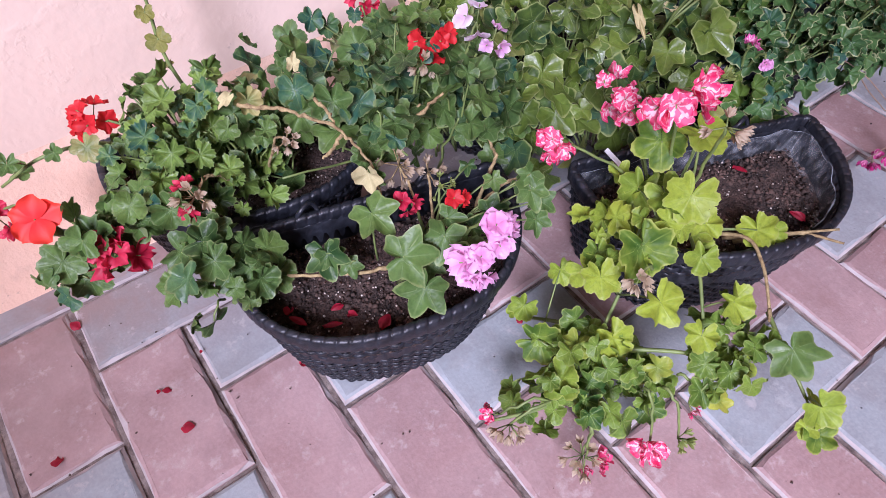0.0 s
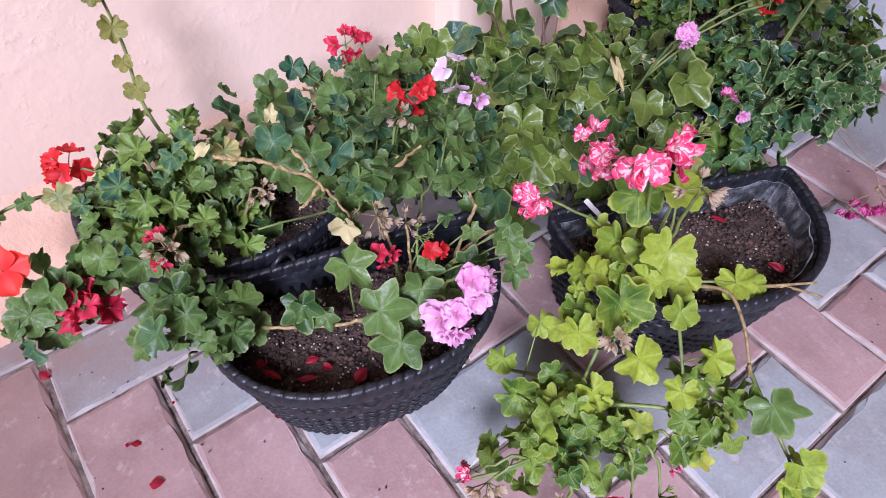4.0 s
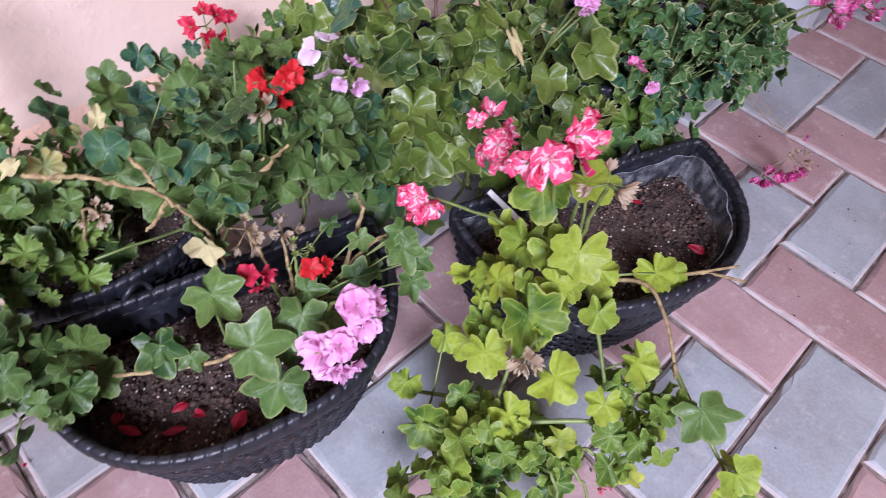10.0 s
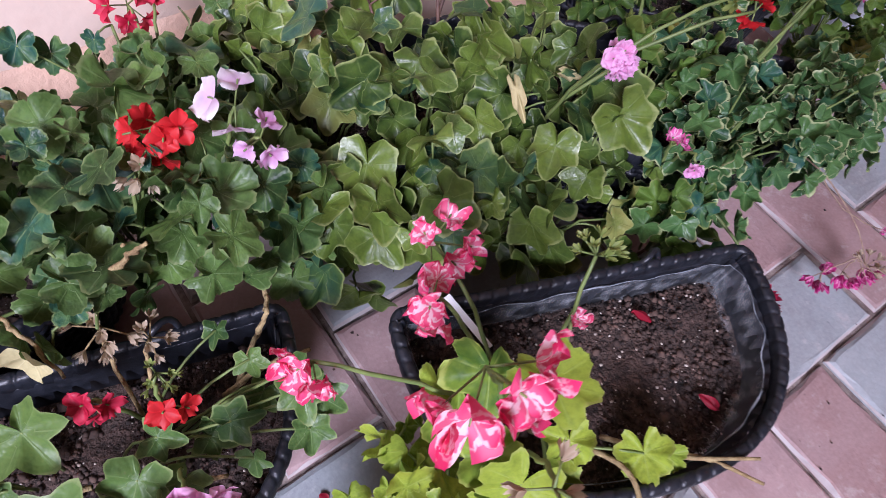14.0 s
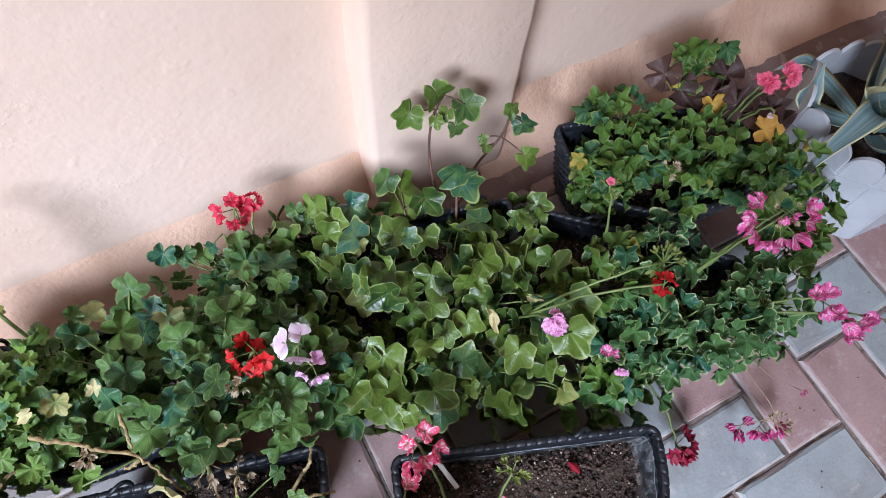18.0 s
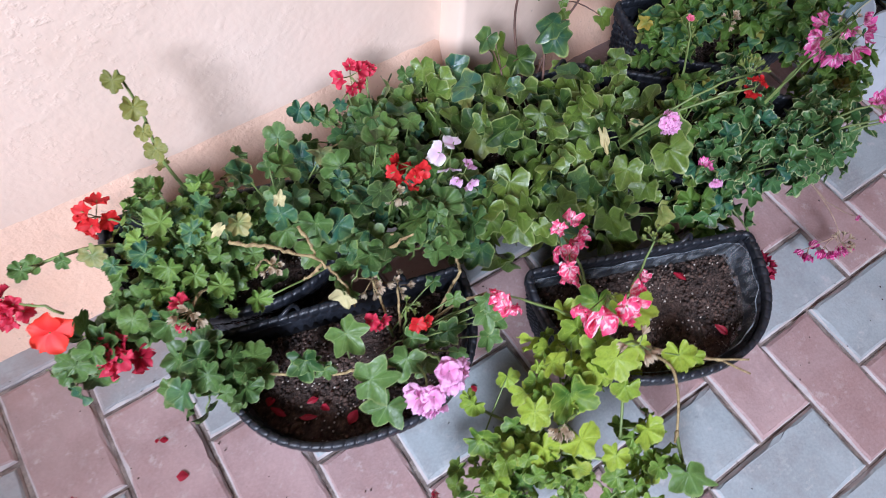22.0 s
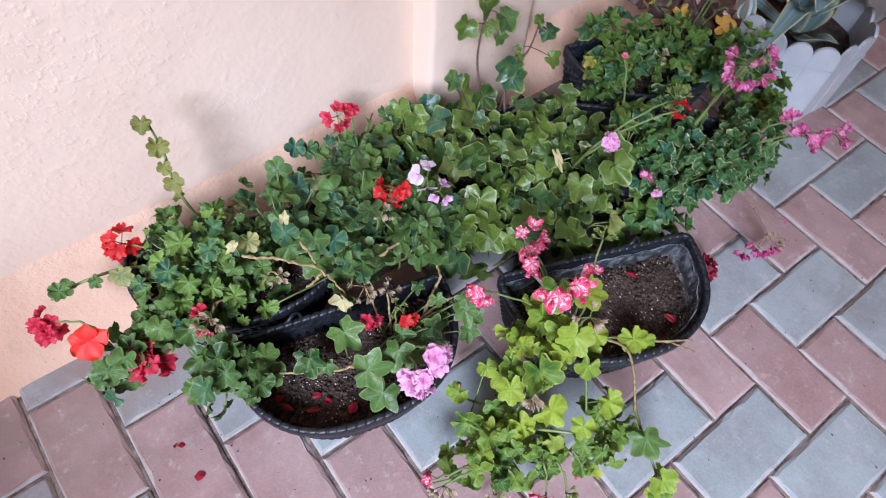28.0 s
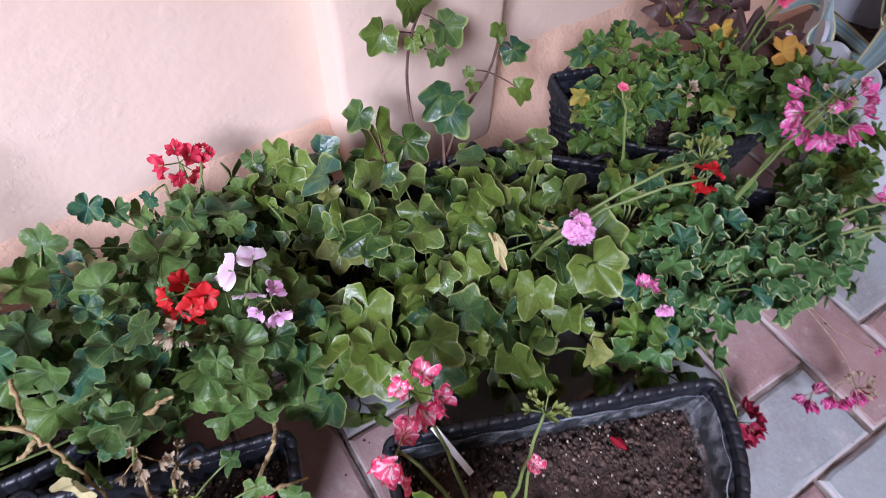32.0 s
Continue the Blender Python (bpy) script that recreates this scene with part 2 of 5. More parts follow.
def film_material():
    m, nt, p, out = nodes_of("clear_film")
    p.inputs["Base Color"].default_value = (0.82, 0.87, 0.92, 1)
    p.inputs["Roughness"].default_value = 0.10
    tp = nt.nodes.new("ShaderNodeBsdfTransparent")
    mx = nt.nodes.new("ShaderNodeMixShader")
    nt.links.new(ramp(nt, world_noise(nt, 60, 4), 0.45, 0.72, 0.03, 0.30), mx.inputs[0])
    nt.links.new(tp.outputs[0], mx.inputs[1])
    nt.links.new(p.outputs[0], mx.inputs[2])
    nt.links.new(mx.outputs[0], out.inputs[0])
    bump(nt, p, world_noise(nt, 70, 3), 0.8, 0.004)
    return m


def wicker_material():
    m, nt, p, _ = nodes_of("black_wicker")
    n = world_noise(nt, 120, 4)
    c = mix_col(nt, ramp(nt, n, 0.35, 0.7), (0.006, 0.007, 0.010), (0.022, 0.025, 0.034))
    c = mix_col(nt, ramp(nt, world_noise(nt, 26, 5, 0.7), 0.60, 0.76, 0, 0.30), c, (0.085, 0.083, 0.09))
    nt.links.new(c, p.inputs["Base Color"])
    p.inputs["Roughness"].default_value = 0.44
    bump(nt, p, world_noise(nt, 420, 2), 0.3, 0.001)
    return m


def agave_material():
    """UV: u across the blade, v along it."""
    m, nt, p, _ = nodes_of("agave_leaf")
    uv = nt.nodes.new("ShaderNodeUVMap")
    sep = nt.nodes.new("ShaderNodeSeparateXYZ")
    nt.links.new(uv.outputs[0], sep.inputs[0])
    s = math_n(nt, "ABSOLUTE", math_n(nt, "SUBTRACT", sep.outputs[0], 0.5))
    st = nt.nodes.new("ShaderNodeTexNoise")
    st.inputs["Scale"].default_value = 14
    mp = nt.nodes.new("ShaderNodeMapping")
    mp.inputs["Scale"].default_value = (1, 0.05, 1)
    nt.links.new(uv.outputs[0], mp.inputs[0])
    nt.links.new(mp.outputs[0], st.inputs["Vector"])
    c = mix_col(nt, ramp(nt, st.outputs[0], 0.4, 0.6), (0.12, 0.19, 0.19), (0.22, 0.31, 0.33))
    c = mix_col(nt, ramp(nt, s, 0.40, 0.43), c, (0.56, 0.53, 0.30))
    nt.links.new(c, p.inputs["Base Color"])
    p.inputs["Roughness"].default_value = 0.42
    bump(nt, p, noise_n(nt, 60, 3), 0.2, 0.001)
    return m


PLASTER, HAUNCH = plaster_material(), haunch_material()
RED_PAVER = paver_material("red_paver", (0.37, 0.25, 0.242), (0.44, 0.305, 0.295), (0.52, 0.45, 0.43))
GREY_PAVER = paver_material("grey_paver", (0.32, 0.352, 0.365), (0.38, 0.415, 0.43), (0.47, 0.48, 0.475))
SAND = simple("joint_sand", (0.30, 0.25, 0.22), 0.95, (0.12, 0.09, 0.08), 70, 0.8)
WORN = simple("worn_paver_edge", (0.52, 0.475, 0.46), 0.9, (0.40, 0.345, 0.335), 28, 0.5)
FILM_GLINT = simple("film_glint", (0.34, 0.38, 0.42), 0.2, (0.16, 0.18, 0.20), 60, 0.3)
WICKER, SOIL, FILM = wicker_material(), soil_material(), film_material()
PERLITE = simple("perlite", (0.62, 0.58, 0.52), 0.8, (0.35, 0.28, 0.22), 300)
BARK = simple("soil_crumb", (0.105, 0.064, 0.048), 0.9, (0.016, 0.010, 0.008), 70)
WHITE_PAINT = simple("white_planter_paint", (0.58, 0.60, 0.64), 0.45, (0.49, 0.51, 0.55), 18, 0.15)
MARKER_WHITE = simple("white_plastic", (0.78, 0.79, 0.80), 0.35, (0.70, 0.71, 0.72), 30)
AGAVE = agave_material()
STEM_G = simple("green_stem", (0.20, 0.26, 0.075), 0.5, (0.12, 0.17, 0.05), 60)
STEM_PALE = simple("pale_dry_stalk", (0.38, 0.28, 0.20), 0.7, (0.25, 0.16, 0.11), 90)
STEM_B = simple("woody_stem", (0.44, 0.34, 0.16), 0.8, (0.19, 0.125, 0.055), 160, 0.8)
STEM_R = simple("reddish_stem", (0.16, 0.085, 0.06), 0.6, (0.09, 0.05, 0.04), 90)
# Margins of LEAF_C and LEAF_A are rim light put into the edge colour.
LEAF_C = leaf_material("geranium_leaf", (0.008, 0.028, 0.009), (0.084, 0.150, 0.036), (0.17, 0.25, 0.10), (0.14, 0.19, 0.07), 0.42, (0.42, 0.36, 0.14), 0.08)
LEAF_C2 = leaf_material("crinkled_geranium_leaf", (0.016, 0.046, 0.012), (0.14, 0.225, 0.042), (0.20, 0.28, 0.09), (0.18, 0.25, 0.08), 0.42, None, 0.10)
LEAF_TOP = leaf_material("olive_leaf", (0.075, 0.090, 0.020), (0.17, 0.175, 0.040), (0.24, 0.24, 0.09), None, 0.5, None, 0.1, None)
LEAF_A = leaf_material("broad_geranium_leaf", (0.022, 0.058, 0.017), (0.085, 0.150, 0.036), (0.17, 0.25, 0.09), (0.17, 0.23, 0.08), 0.42, None, 0.08, None)
LEAF_D = leaf_material("ivy_leaf", (0.008, 0.029, 0.009), (0.096, 0.150, 0.022), (0.17, 0.23, 0.07), (0.24, 0.29, 0.10), 0.36, (0.34, 0.33, 0.10), 0.06, spec=0.42)
LEAF_B = leaf_material("lime_geranium_leaf", (0.042, 0.105, 0.014), (0.255, 0.34, 0.036), (0.30, 0.39, 0.08), (0.32, 0.38, 0.08), 0.46, (0.58, 0.56, 0.05), 0.2, None)
LEAF_B2 = leaf_material("green_geranium_leaf", (0.022, 0.070, 0.013), (0.150, 0.235, 0.032), (0.32, 0.42, 0.14), (0.24, 0.31, 0.08), 0.42, (0.42, 0.42, 0.05), 0.14, None)
LEAF_F = leaf_material("variegated_leaf", (0.014, 0.050, 0.020), (0.062, 0.135, 0.040), (0.15, 0.25, 0.09), (0.36, 0.41, 0.20), 0.36, None, 0.08)
LEAF_E = leaf_material("small_geranium_leaf", (0.014, 0.045, 0.011), (0.085, 0.155, 0.024), (0.15, 0.24, 0.06), (0.20, 0.24, 0.07), 0.45, (0.42, 0.30, 0.05), 0.1)
LEAF_DRY = leaf_material("dry_leaf", (0.40, 0.34, 0.17), (0.46, 0.42, 0.22), (0.60, 0.54, 0.32), None, 0.8, None, 0.13, None)
LEAF_OX = leaf_material("purple_leaf", (0.026, 0.013, 0.014), (0.065, 0.036, 0.032), (0.09, 0.06, 0.05), None, 0.45, None, 0.05, None)
LEAF_ORANGE = leaf_material("orange_leaf", (0.40, 0.14, 0.03), (0.42, 0.28, 0.05), (0.5, 0.33, 0.1), None, 0.6, None, 0.13, None)
P_RED = petal_material("red_petal", (0.62, 0.015, 0.02), (0.70, 0.03, 0.03))
P_CORAL = petal_material("coral_petal", (0.80, 0.02, 0.015), (0.88, 0.07, 0.035))
P_PINK = petal_material("pink_petal", (0.90, 0.20, 0.35), (0.86, 0.030, 0.16), (0.97, 0.82, 0.86))
P_PINK2 = petal_material("pink_white_petal", (0.92, 0.26, 0.41), (0.89, 0.045, 0.20), (0.97, 0.82, 0.86))
P_MAGENTA = petal_material("magenta_petal", (0.84, 0.22, 0.52), (0.86, 0.10, 0.42), (0.95, 0.66, 0.80))
P_LILAC = petal_material("lilac_petal", (0.82, 0.34, 0.62), (0.95, 0.60, 0.86))
P_WHITE = petal_material("white_lilac_petal", (0.80, 0.58, 0.78), (0.95, 0.95, 0.95))
P_PALE = petal_material("pale_lilac_petal", (0.72, 0.34, 0.62), (0.88, 0.66, 0.86))
P_CRIMSON = petal_material("crimson_petal", (0.50, 0.01, 0.045), (0.82, 0.065, 0.13))
P_WINE = petal_material("wine_red_petal", (0.24, 0.006, 0.03), (0.42, 0.02, 0.07))
P_DEEP = petal_material("deep_magenta_petal", (0.62, 0.07, 0.30), (0.66, 0.03, 0.26), (0.88, 0.45, 0.64))
P_BEIGE = petal_material("withered_petal", (0.45, 0.34, 0.22), (0.60, 0.50, 0.36))
P_GREEN = petal_material("green_pod", (0.20, 0.26, 0.06), (0.36, 0.42, 0.12))
P_FALLEN = petal_material("fallen_petal", (0.36, 0.008, 0.03), (0.55, 0.025, 0.06))
P_ROSE = petal_material("rose_petal", (0.86, 0.11, 0.25), (0.95, 0.28, 0.42))


# ---- mesh helpers ----
def part(name, bm, material, parent=None, label="", smooth=True):
    me = bpy.data.meshes.new(name)
    bm.to_mesh(me)
    bm.free()
    return mesh_part(name, me, material, parent, label, smooth)


def mesh_part(name, me, material, parent=None, label="", smooth=True):
    if material and not me.materials:
        me.materials.append(material)
    if smooth:
        me.shade_smooth()
    ob = new(name, me)
    if parent:
        ob.parent = parent
    if label:
        tagged(ob, label)
    return ob


def pydata(name, verts, faces, uvs=None):
    me = bpy.data.meshes.new(name)
    me.from_pydata(verts, [], faces)
    if uvs is not None:
        lay = me.uv_layers.new(name="UVMap")
        idx = np.zeros(len(me.loops), int)
        me.loops.foreach_get("vertex_index", idx)
        lay.data.foreach_set("uv", np.asarray(uvs, float)[idx].ravel())
    me.update()
    return me


class Twigs(list):
    """Collects stems that become one part each."""
    def tube(self, pts, r0, r1=None, n=6, knots=0.0):
        sp = Soup()
        sp.tube(pts, r0, r1, n, knots)
        self.append(sp)

    def build(self, name, mat, parent, label=""):
        for sp in self:
            mesh_part(name, sp.mesh(name), mat, parent, label)


class Soup:
    """Collects verts and faces of one joined mesh."""
    def __init__(self):
        self.v, self.f = [], []

    def add(self, verts, faces):
        o = len(self.v)
        self.v += [tuple(v) for v in verts]
        self.f += [tuple(i + o for i in f) for f in faces]

    def tube(self, pts, r0, r1=None, n=6, knots=0.0):
        pts = [Vector(p) for p in pts]
        r1 = r0 if r1 is None else r1
        o, m = len(self.v), len(pts)
        side = None
        for i, p in enumerate(pts):
            d = (pts[min(i + 1, m - 1)] - pts[max(i - 1, 0)]).normalized()
            if side is None:
                side = d.orthogonal().normalized()
            side = (side - d * side.dot(d)).normalized()
            up = d.cross(side)
            r = (r0 + (r1 - r0) * i / (m - 1)) * (1 + (knots if i % 5 == 3 else 0))
            for k in range(n):
                a = 2 * math.pi * k / n
                self.v.append(tuple(p + (side * math.cos(a) + up * math.sin(a)) * r))
        for i in range(m - 1):
            for k in range(n):
                a, b = o + i * n + k, o + i * n + (k + 1) % n
                self.f.append((a, b, b + n, a + n))
        self.f.append(tuple(o + k for k in reversed(range(n))))
        self.f.append(tuple(o + (m - 1) * n + k for k in range(n)))

    def mesh(self, name):
        return pydata(name, self.v, self.f)


def bow(a, b, lift=0.0, n=7, wob=0.0, rng=random):
    """Points from a to b, bowed upwards, with slight kinks."""
    a, b = Vector(a), Vector(b)
    out = []
    for i in range(n + 1):
        t = i / n
        p = a.lerp(b, t) + Vector((0, 0, lift * 4 * t * (1 - t)))
        if wob and 0 < i < n:
            p += Vector([rng.uniform(-wob, wob) for _ in range(3)])
        out.append(p)
    return out


def through_points(pts, n=6):
    """A smooth line through points."""
    pts = [Vector(p) for p in pts]
    ext = [pts[0] * 2 - pts[1]] + pts + [pts[-1] * 2 - pts[-2]]
    out = []
    for i in range(len(pts) - 1):
        p0, p1, p2, p3 = ext[i:i + 4]
        for k in range(n):
            t = k / n
            out.append(0.5 * (2 * p1 + (p2 - p0) * t + (2 * p0 - 5 * p1 + 4 * p2 - p3) * t * t + (3 * p1 - p0 - 3 * p2 + p3) * t ** 3))
    return out + [pts[-1]]


def kinked(pts, n=7):
    """Straight lengths between the nodes of a woody stem."""
    pts = [Vector(p) for p in pts]
    return [a.lerp(b, k / n) for a, b in zip(pts, pts[1:]) for k in range(n)] + [pts[-1]]


# ---- leaves ----
def lobe_round(a, n, depth, notch=0.18):
    """Radius of a round, lobed blade at the angle a from its tip."""
    k = abs(math.cos(a * n / 2))
    r = 1 - depth * (1 - k ** 0.5)
    r *= 1 - 0.10 * (1 - math.cos(a)) / 2
    d = math.pi - abs(a)
    return r * (notch + (1 - notch) * min(1, d / 0.42) ** 0.7)


def lobe_ivy(a, sinus=0.38, sharp=0.8, notch=0.4):
    """Radius of a pointed five-lobed blade."""
    r = 0.0
    for c, ln, w in ((0, 1.10, 0.55), (1.08, 0.96, 0.55), (-1.08, 0.96, 0.55), (2.15, 0.80, 0.6), (-2.15, 0.80, 0.6)):
        d = abs((a - c + math.pi) % (2 * math.pi) - math.pi)
        r = max(r, ln * (1 - sinus * min(1, d / w) ** sharp))
    d = math.pi - abs(a)
    return max(r, 0.5) * (notch + (1 - notch) * min(1, d / 0.45))


def tri_off(a):
    """Angle from the middle of the nearest of three leaflets."""
    k = 2 * math.pi / 3
    return abs((a + k / 2) % k - k / 2)


def blade(name, fn, cup, wave, nw, seed, n=40, fold=0.0, crenate=0.0, pleat=0.0, ribs=7):
    """A blade of unit radius: stalk at the origin, tip along +y, face along +z."""
    rng = random.Random(seed)
    ph, tw = rng.uniform(0, 6.3), rng.uniform(-0.12, 0.12)
    rings = (0.0, 0.32, 0.62, 0.86, 1.0)
    verts, uvs, faces = [(0, 0, 0)], [(0, 0.5)], []
    for ri, r in enumerate(rings[1:]):
        for k in range(n):
            a = -math.pi + 2 * math.pi * (k + 0.5) / n
            rad = fn(a) * r * (1 + 0.05 * math.sin(3 * a + ph))
            if crenate and ri == 3:
                rad *= 1 + crenate * (1 if k % 2 else -1)
            x, y = math.sin(a) * rad, math.cos(a) * rad
            z = cup * r * r * 0.5 + wave * r ** 2 * math.sin(nw * a + ph) - 0.22 * max(0, y) ** 2 * 0.6 + fold * abs(x) + tw * x * y + pleat * r * math.cos(ribs * a)
            verts.append((x, y, z))
            uvs.append((r, (a + math.pi) / (2 * math.pi)))
    for k in range(n):
        k2 = (k + 1) % n
        if k2:
            faces.append((0, 1 + k2, 1 + k))
        for q in range(3):
            o = 1 + q * n
            if k2:
                faces.append((o + k, o + k2, o + n + k2, o + n + k))
    me = pydata(name, verts, [tuple(reversed(f)) for f in faces], uvs)
    me.shade_smooth()
    return me


def variants(name, mat, kind, count=6, seed=0, **kw):
    out = []
    for i in range(count):
        rng = random.Random(seed * 97 + i)
        lobes = (7, 5, 7)[i % 3]
        if kind == "ivy":
            me = blade(name, lambda a: lobe_ivy(a, 0.36, 1.1, 0.3), rng.uniform(-0.35, 0.5), rng.uniform(0.10, 0.26), rng.choice((2, 3)), seed + i, n=50, fold=rng.uniform(0.0, 0.3), pleat=-0.035, ribs=5)
        elif kind == "small":
            me = blade(name, lambda a: lobe_ivy(a, 0.44, 1.15, 0.22), rng.uniform(0.1, 0.9), rng.uniform(0.10, 0.22), 3, seed + i, n=44, fold=rng.uniform(0, 0.25), crenate=0.03, pleat=-0.05, ribs=5)
        elif kind == "crinkle":
            me = blade(name, lambda a: lobe_round(a, 7, 0.44), rng.uniform(0.1, 0.8), rng.uniform(0.14, 0.28), rng.choice((3, 5)), seed + i, n=56, crenate=0.06, fold=rng.uniform(0.0, 0.35), pleat=-0.055)
        elif kind == "oxalis":
            me = blade(name, lambda a: min(1.25, 0.92 / math.cos(tri_off(a))) if tri_off(a) < 0.78 else 1.25 - 4.2 * (tri_off(a) - 0.78), -0.5, 0.25, 3, seed + i, n=48)
        elif kind == "star":
            me = blade(name, lambda a: lobe_ivy(a, 0.46, 1.05, 0.25), rng.uniform(-0.2, 0.35), rng.uniform(0.10, 0.20), 3, seed + i, n=50, fold=rng.uniform(0.05, 0.45), pleat=-0.05, ribs=5)
        else:
            me = blade(name, lambda a: lobe_round(a, lobes, 0.36), rng.uniform(-0.2, 0.6), rng.uniform(0.10, 0.26), rng.choice((3, 4, 5)), seed + i, n=56, crenate=0.022, fold=rng.uniform(-0.1, 0.25), pleat=-0.034)
        me.materials.append(mat)
        out.append(me)
    return out


def facing(normal, tip):
    n = Vector(normal).normalized()
    t = Vector(tip)
    t = t - n * t.dot(n)
    if t.length < 1e-4:
        t = n.orthogonal()
    t.normalize()
    x = t.cross(n)
    return Matrix((x, t, n)).transposed()


def put_leaf(meshes, parent, pos, size, normal, tip, rng, name="leaf"):
    ob = new(name, meshes[rng.randrange(len(meshes))])
    ob.parent = parent
    s = size * rng.uniform(0.94, 1.06)
    ob.matrix_basis = Matrix.Translation(pos) @ facing(normal, tip).to_4x4() @ Matrix.Diagonal((s, s, s, 1))
    return ob


def strap(ob, across, along=1.0):
    """Narrows a leaf that has dried and rolled up."""
    ob.matrix_basis = ob.matrix_basis @ Matrix.Diagonal((across, along, 1.0, 1.0))
    return ob


def foliage(parent, meshes, blobs, size, rng, stems, spacing=0.62, light_side=(-0.25, -0.45, 0.75), petiole=0.0011, limit=290):
    """Leaves spread over rounded masses; blobs: x, y, z, rx, ry, rz, count."""
    placed = []
    for bx, by, bz, rx, ry, rz, count in blobs:
        c, made, tries = Vector((bx, by, bz)), 0, 0
        while made < count and tries < count * 14 and len(placed) < limit:
            tries += 1
            d = Vector((rng.gauss(0, 1), rng.gauss(0, 1), rng.gauss(0.35, 1)))
            d.normalize()
            if d.z < -0.55:
                continue
            shell = rng.uniform(0.66, 1.2) if made < count * 0.72 else rng.uniform(0.3, 0.7)
            p = c + Vector((d.x * rx, d.y * ry, d.z * rz)) * shell
            if p.y > 0.825 or p.z < 0.012:
                continue
            s = size * rng.choice((0.62, 0.8, 0.95, 1.0, 1.1, 1.2))
            if any((p - q).length < spacing * (s + w) * 0.62 for q, w in placed):
                continue
            placed.append((p, s))
            nrm = d * 0.6 + Vector(light_side) * 0.7 + Vector([rng.gauss(0, 0.62) for _ in range(3)])
            tip = Vector((d.x, d.y, 0)) + Vector((rng.gauss(0, 0.6), rng.gauss(0, 0.6) - 0.25, -0.35))
            put_leaf(meshes, parent, p, s, nrm, tip, rng)
            if made % 2 == 0:
                foot = c + Vector((d.x * rx * 0.2, d.y * ry * 0.2, -rz * 0.6))
                foot.z = max(foot.z, 0.02)
                stems.tube(bow(foot, p, 0.012, 5, 0.002, rng), petiole * 1.3, petiole * 0.8, 5)
            made += 1
    return placed


# ---- flowers ----
def petal_mesh(name, mat, length=1.0, width=0.75, curl=0.25, notch=0.1, ruffle=0.06, seed=0, count=5, open_=0.35, spread=2 * math.pi, layers=1):
    """A floret: petals round the origin, opening along +z."""
    rng = random.Random(seed)
    V, F, U = [], [], []
    for ly in range(layers):
        for i in range(count):
            a0 = spread * i / count + ly * 0.6 + rng.uniform(-0.12, 0.12)
            op = open_ + ly * 0.35 + rng.uniform(-0.12, 0.12)
            ln, ph = length * (1 - 0.18 * ly) * rng.uniform(0.88, 1.1), rng.uniform(0, 6)
            ca, sa = math.cos(a0), math.sin(a0)
            o = len(V)
            nu, nv = 7, 5
            for iu in range(nu + 1):
                u = iu / nu
                w = width * ln * 0.5 * (0.16 + 0.84 * math.sin(min(1, u * 1.18) * math.pi * 0.56) ** 0.9)
                w *= math.sqrt(max(0.1, 1 - (max(0, u - 0.55) / 0.50) ** 2))
                for iv in range(nv):
                    s = -1 + 2 * iv / (nv - 1)
                    rr = ln * (u - notch * u * u * (1 - abs(s)) * 0.4 - 0.16 * u * s * s)
                    z = rr * math.sin(op) + curl * ln * u * u * (-0.8 + 0.5 * s * s) + ruffle * ln * u * math.sin(4 * s + ph)
                    x, y = rr * math.cos(op), w * s
                    V.append((x * ca - y * sa, x * sa + y * ca, z))
                    U.append((u, 0.5 + s * 0.5))
            for iu in range(nu):
                for iv in range(nv - 1):
                    q = o + iu * nv + iv
                    F.append((q, q + 1, q + nv + 1, q + nv))
    me = pydata(name, V, F, U)
    me.materials.append(mat)
    me.shade_smooth()
    return me


def floret_set(mat, seed, **kw):
    return [petal_mesh("floret", mat, seed=seed * 31 + i, **kw) for i in range(4)]


FLORETS = {
    "red": floret_set(P_RED, 1, open_=0.5, ruffle=0.14),
    "coral": floret_set(P_CORAL, 2, open_=0.28, width=1.0, curl=0.25, ruffle=0.12, notch=0.1),
    "pink": floret_set(P_PINK, 3, open_=1.0, width=1.15, curl=0.65, ruffle=0.24, notch=0.35),
    "pinkwhite": floret_set(P_PINK2, 4, open_=1.05, width=1.05, curl=0.65, ruffle=0.26, notch=0.4, count=4),
    "magenta": floret_set(P_MAGENTA, 5, open_=0.95, width=0.85, curl=0.5, ruffle=0.24, notch=0.3, count=4),
    "lilac": floret_set(P_LILAC, 6, open_=0.35, width=1.0, curl=0.3, ruffle=0.24, notch=0.2, layers=2, count=5),
    "white": floret_set(P_WHITE, 7, open_=0.45, width=0.95, curl=0.3, ruffle=0.14, notch=0.15, count=3, spread=4.2),
    "palelilac": floret_set(P_PALE, 17, open_=0.6, width=0.9, curl=0.3, ruffle=0.2, count=4),
    "crimson": floret_set(P_CRIMSON, 8, open_=0.55, width=0.75, curl=0.35, ruffle=0.22),
    "wine": floret_set(P_WINE, 18, open_=0.75, width=0.8, curl=0.45, ruffle=0.24),
    "deepmagenta": floret_set(P_DEEP, 19, open_=1.15, width=0.7, curl=0.5, ruffle=0.24, notch=0.3, count=4),
    "green": floret_set(P_GREEN, 11, open_=1.1, width=0.3, ruffle=0.1),
    "beige": floret_set(P_BEIGE, 9, open_=1.1, width=0.4, ruffle=0.15),
    "rose": floret_set(P_ROSE, 10, open_=0.45, width=0.85, ruffle=0.14, layers=3),
}


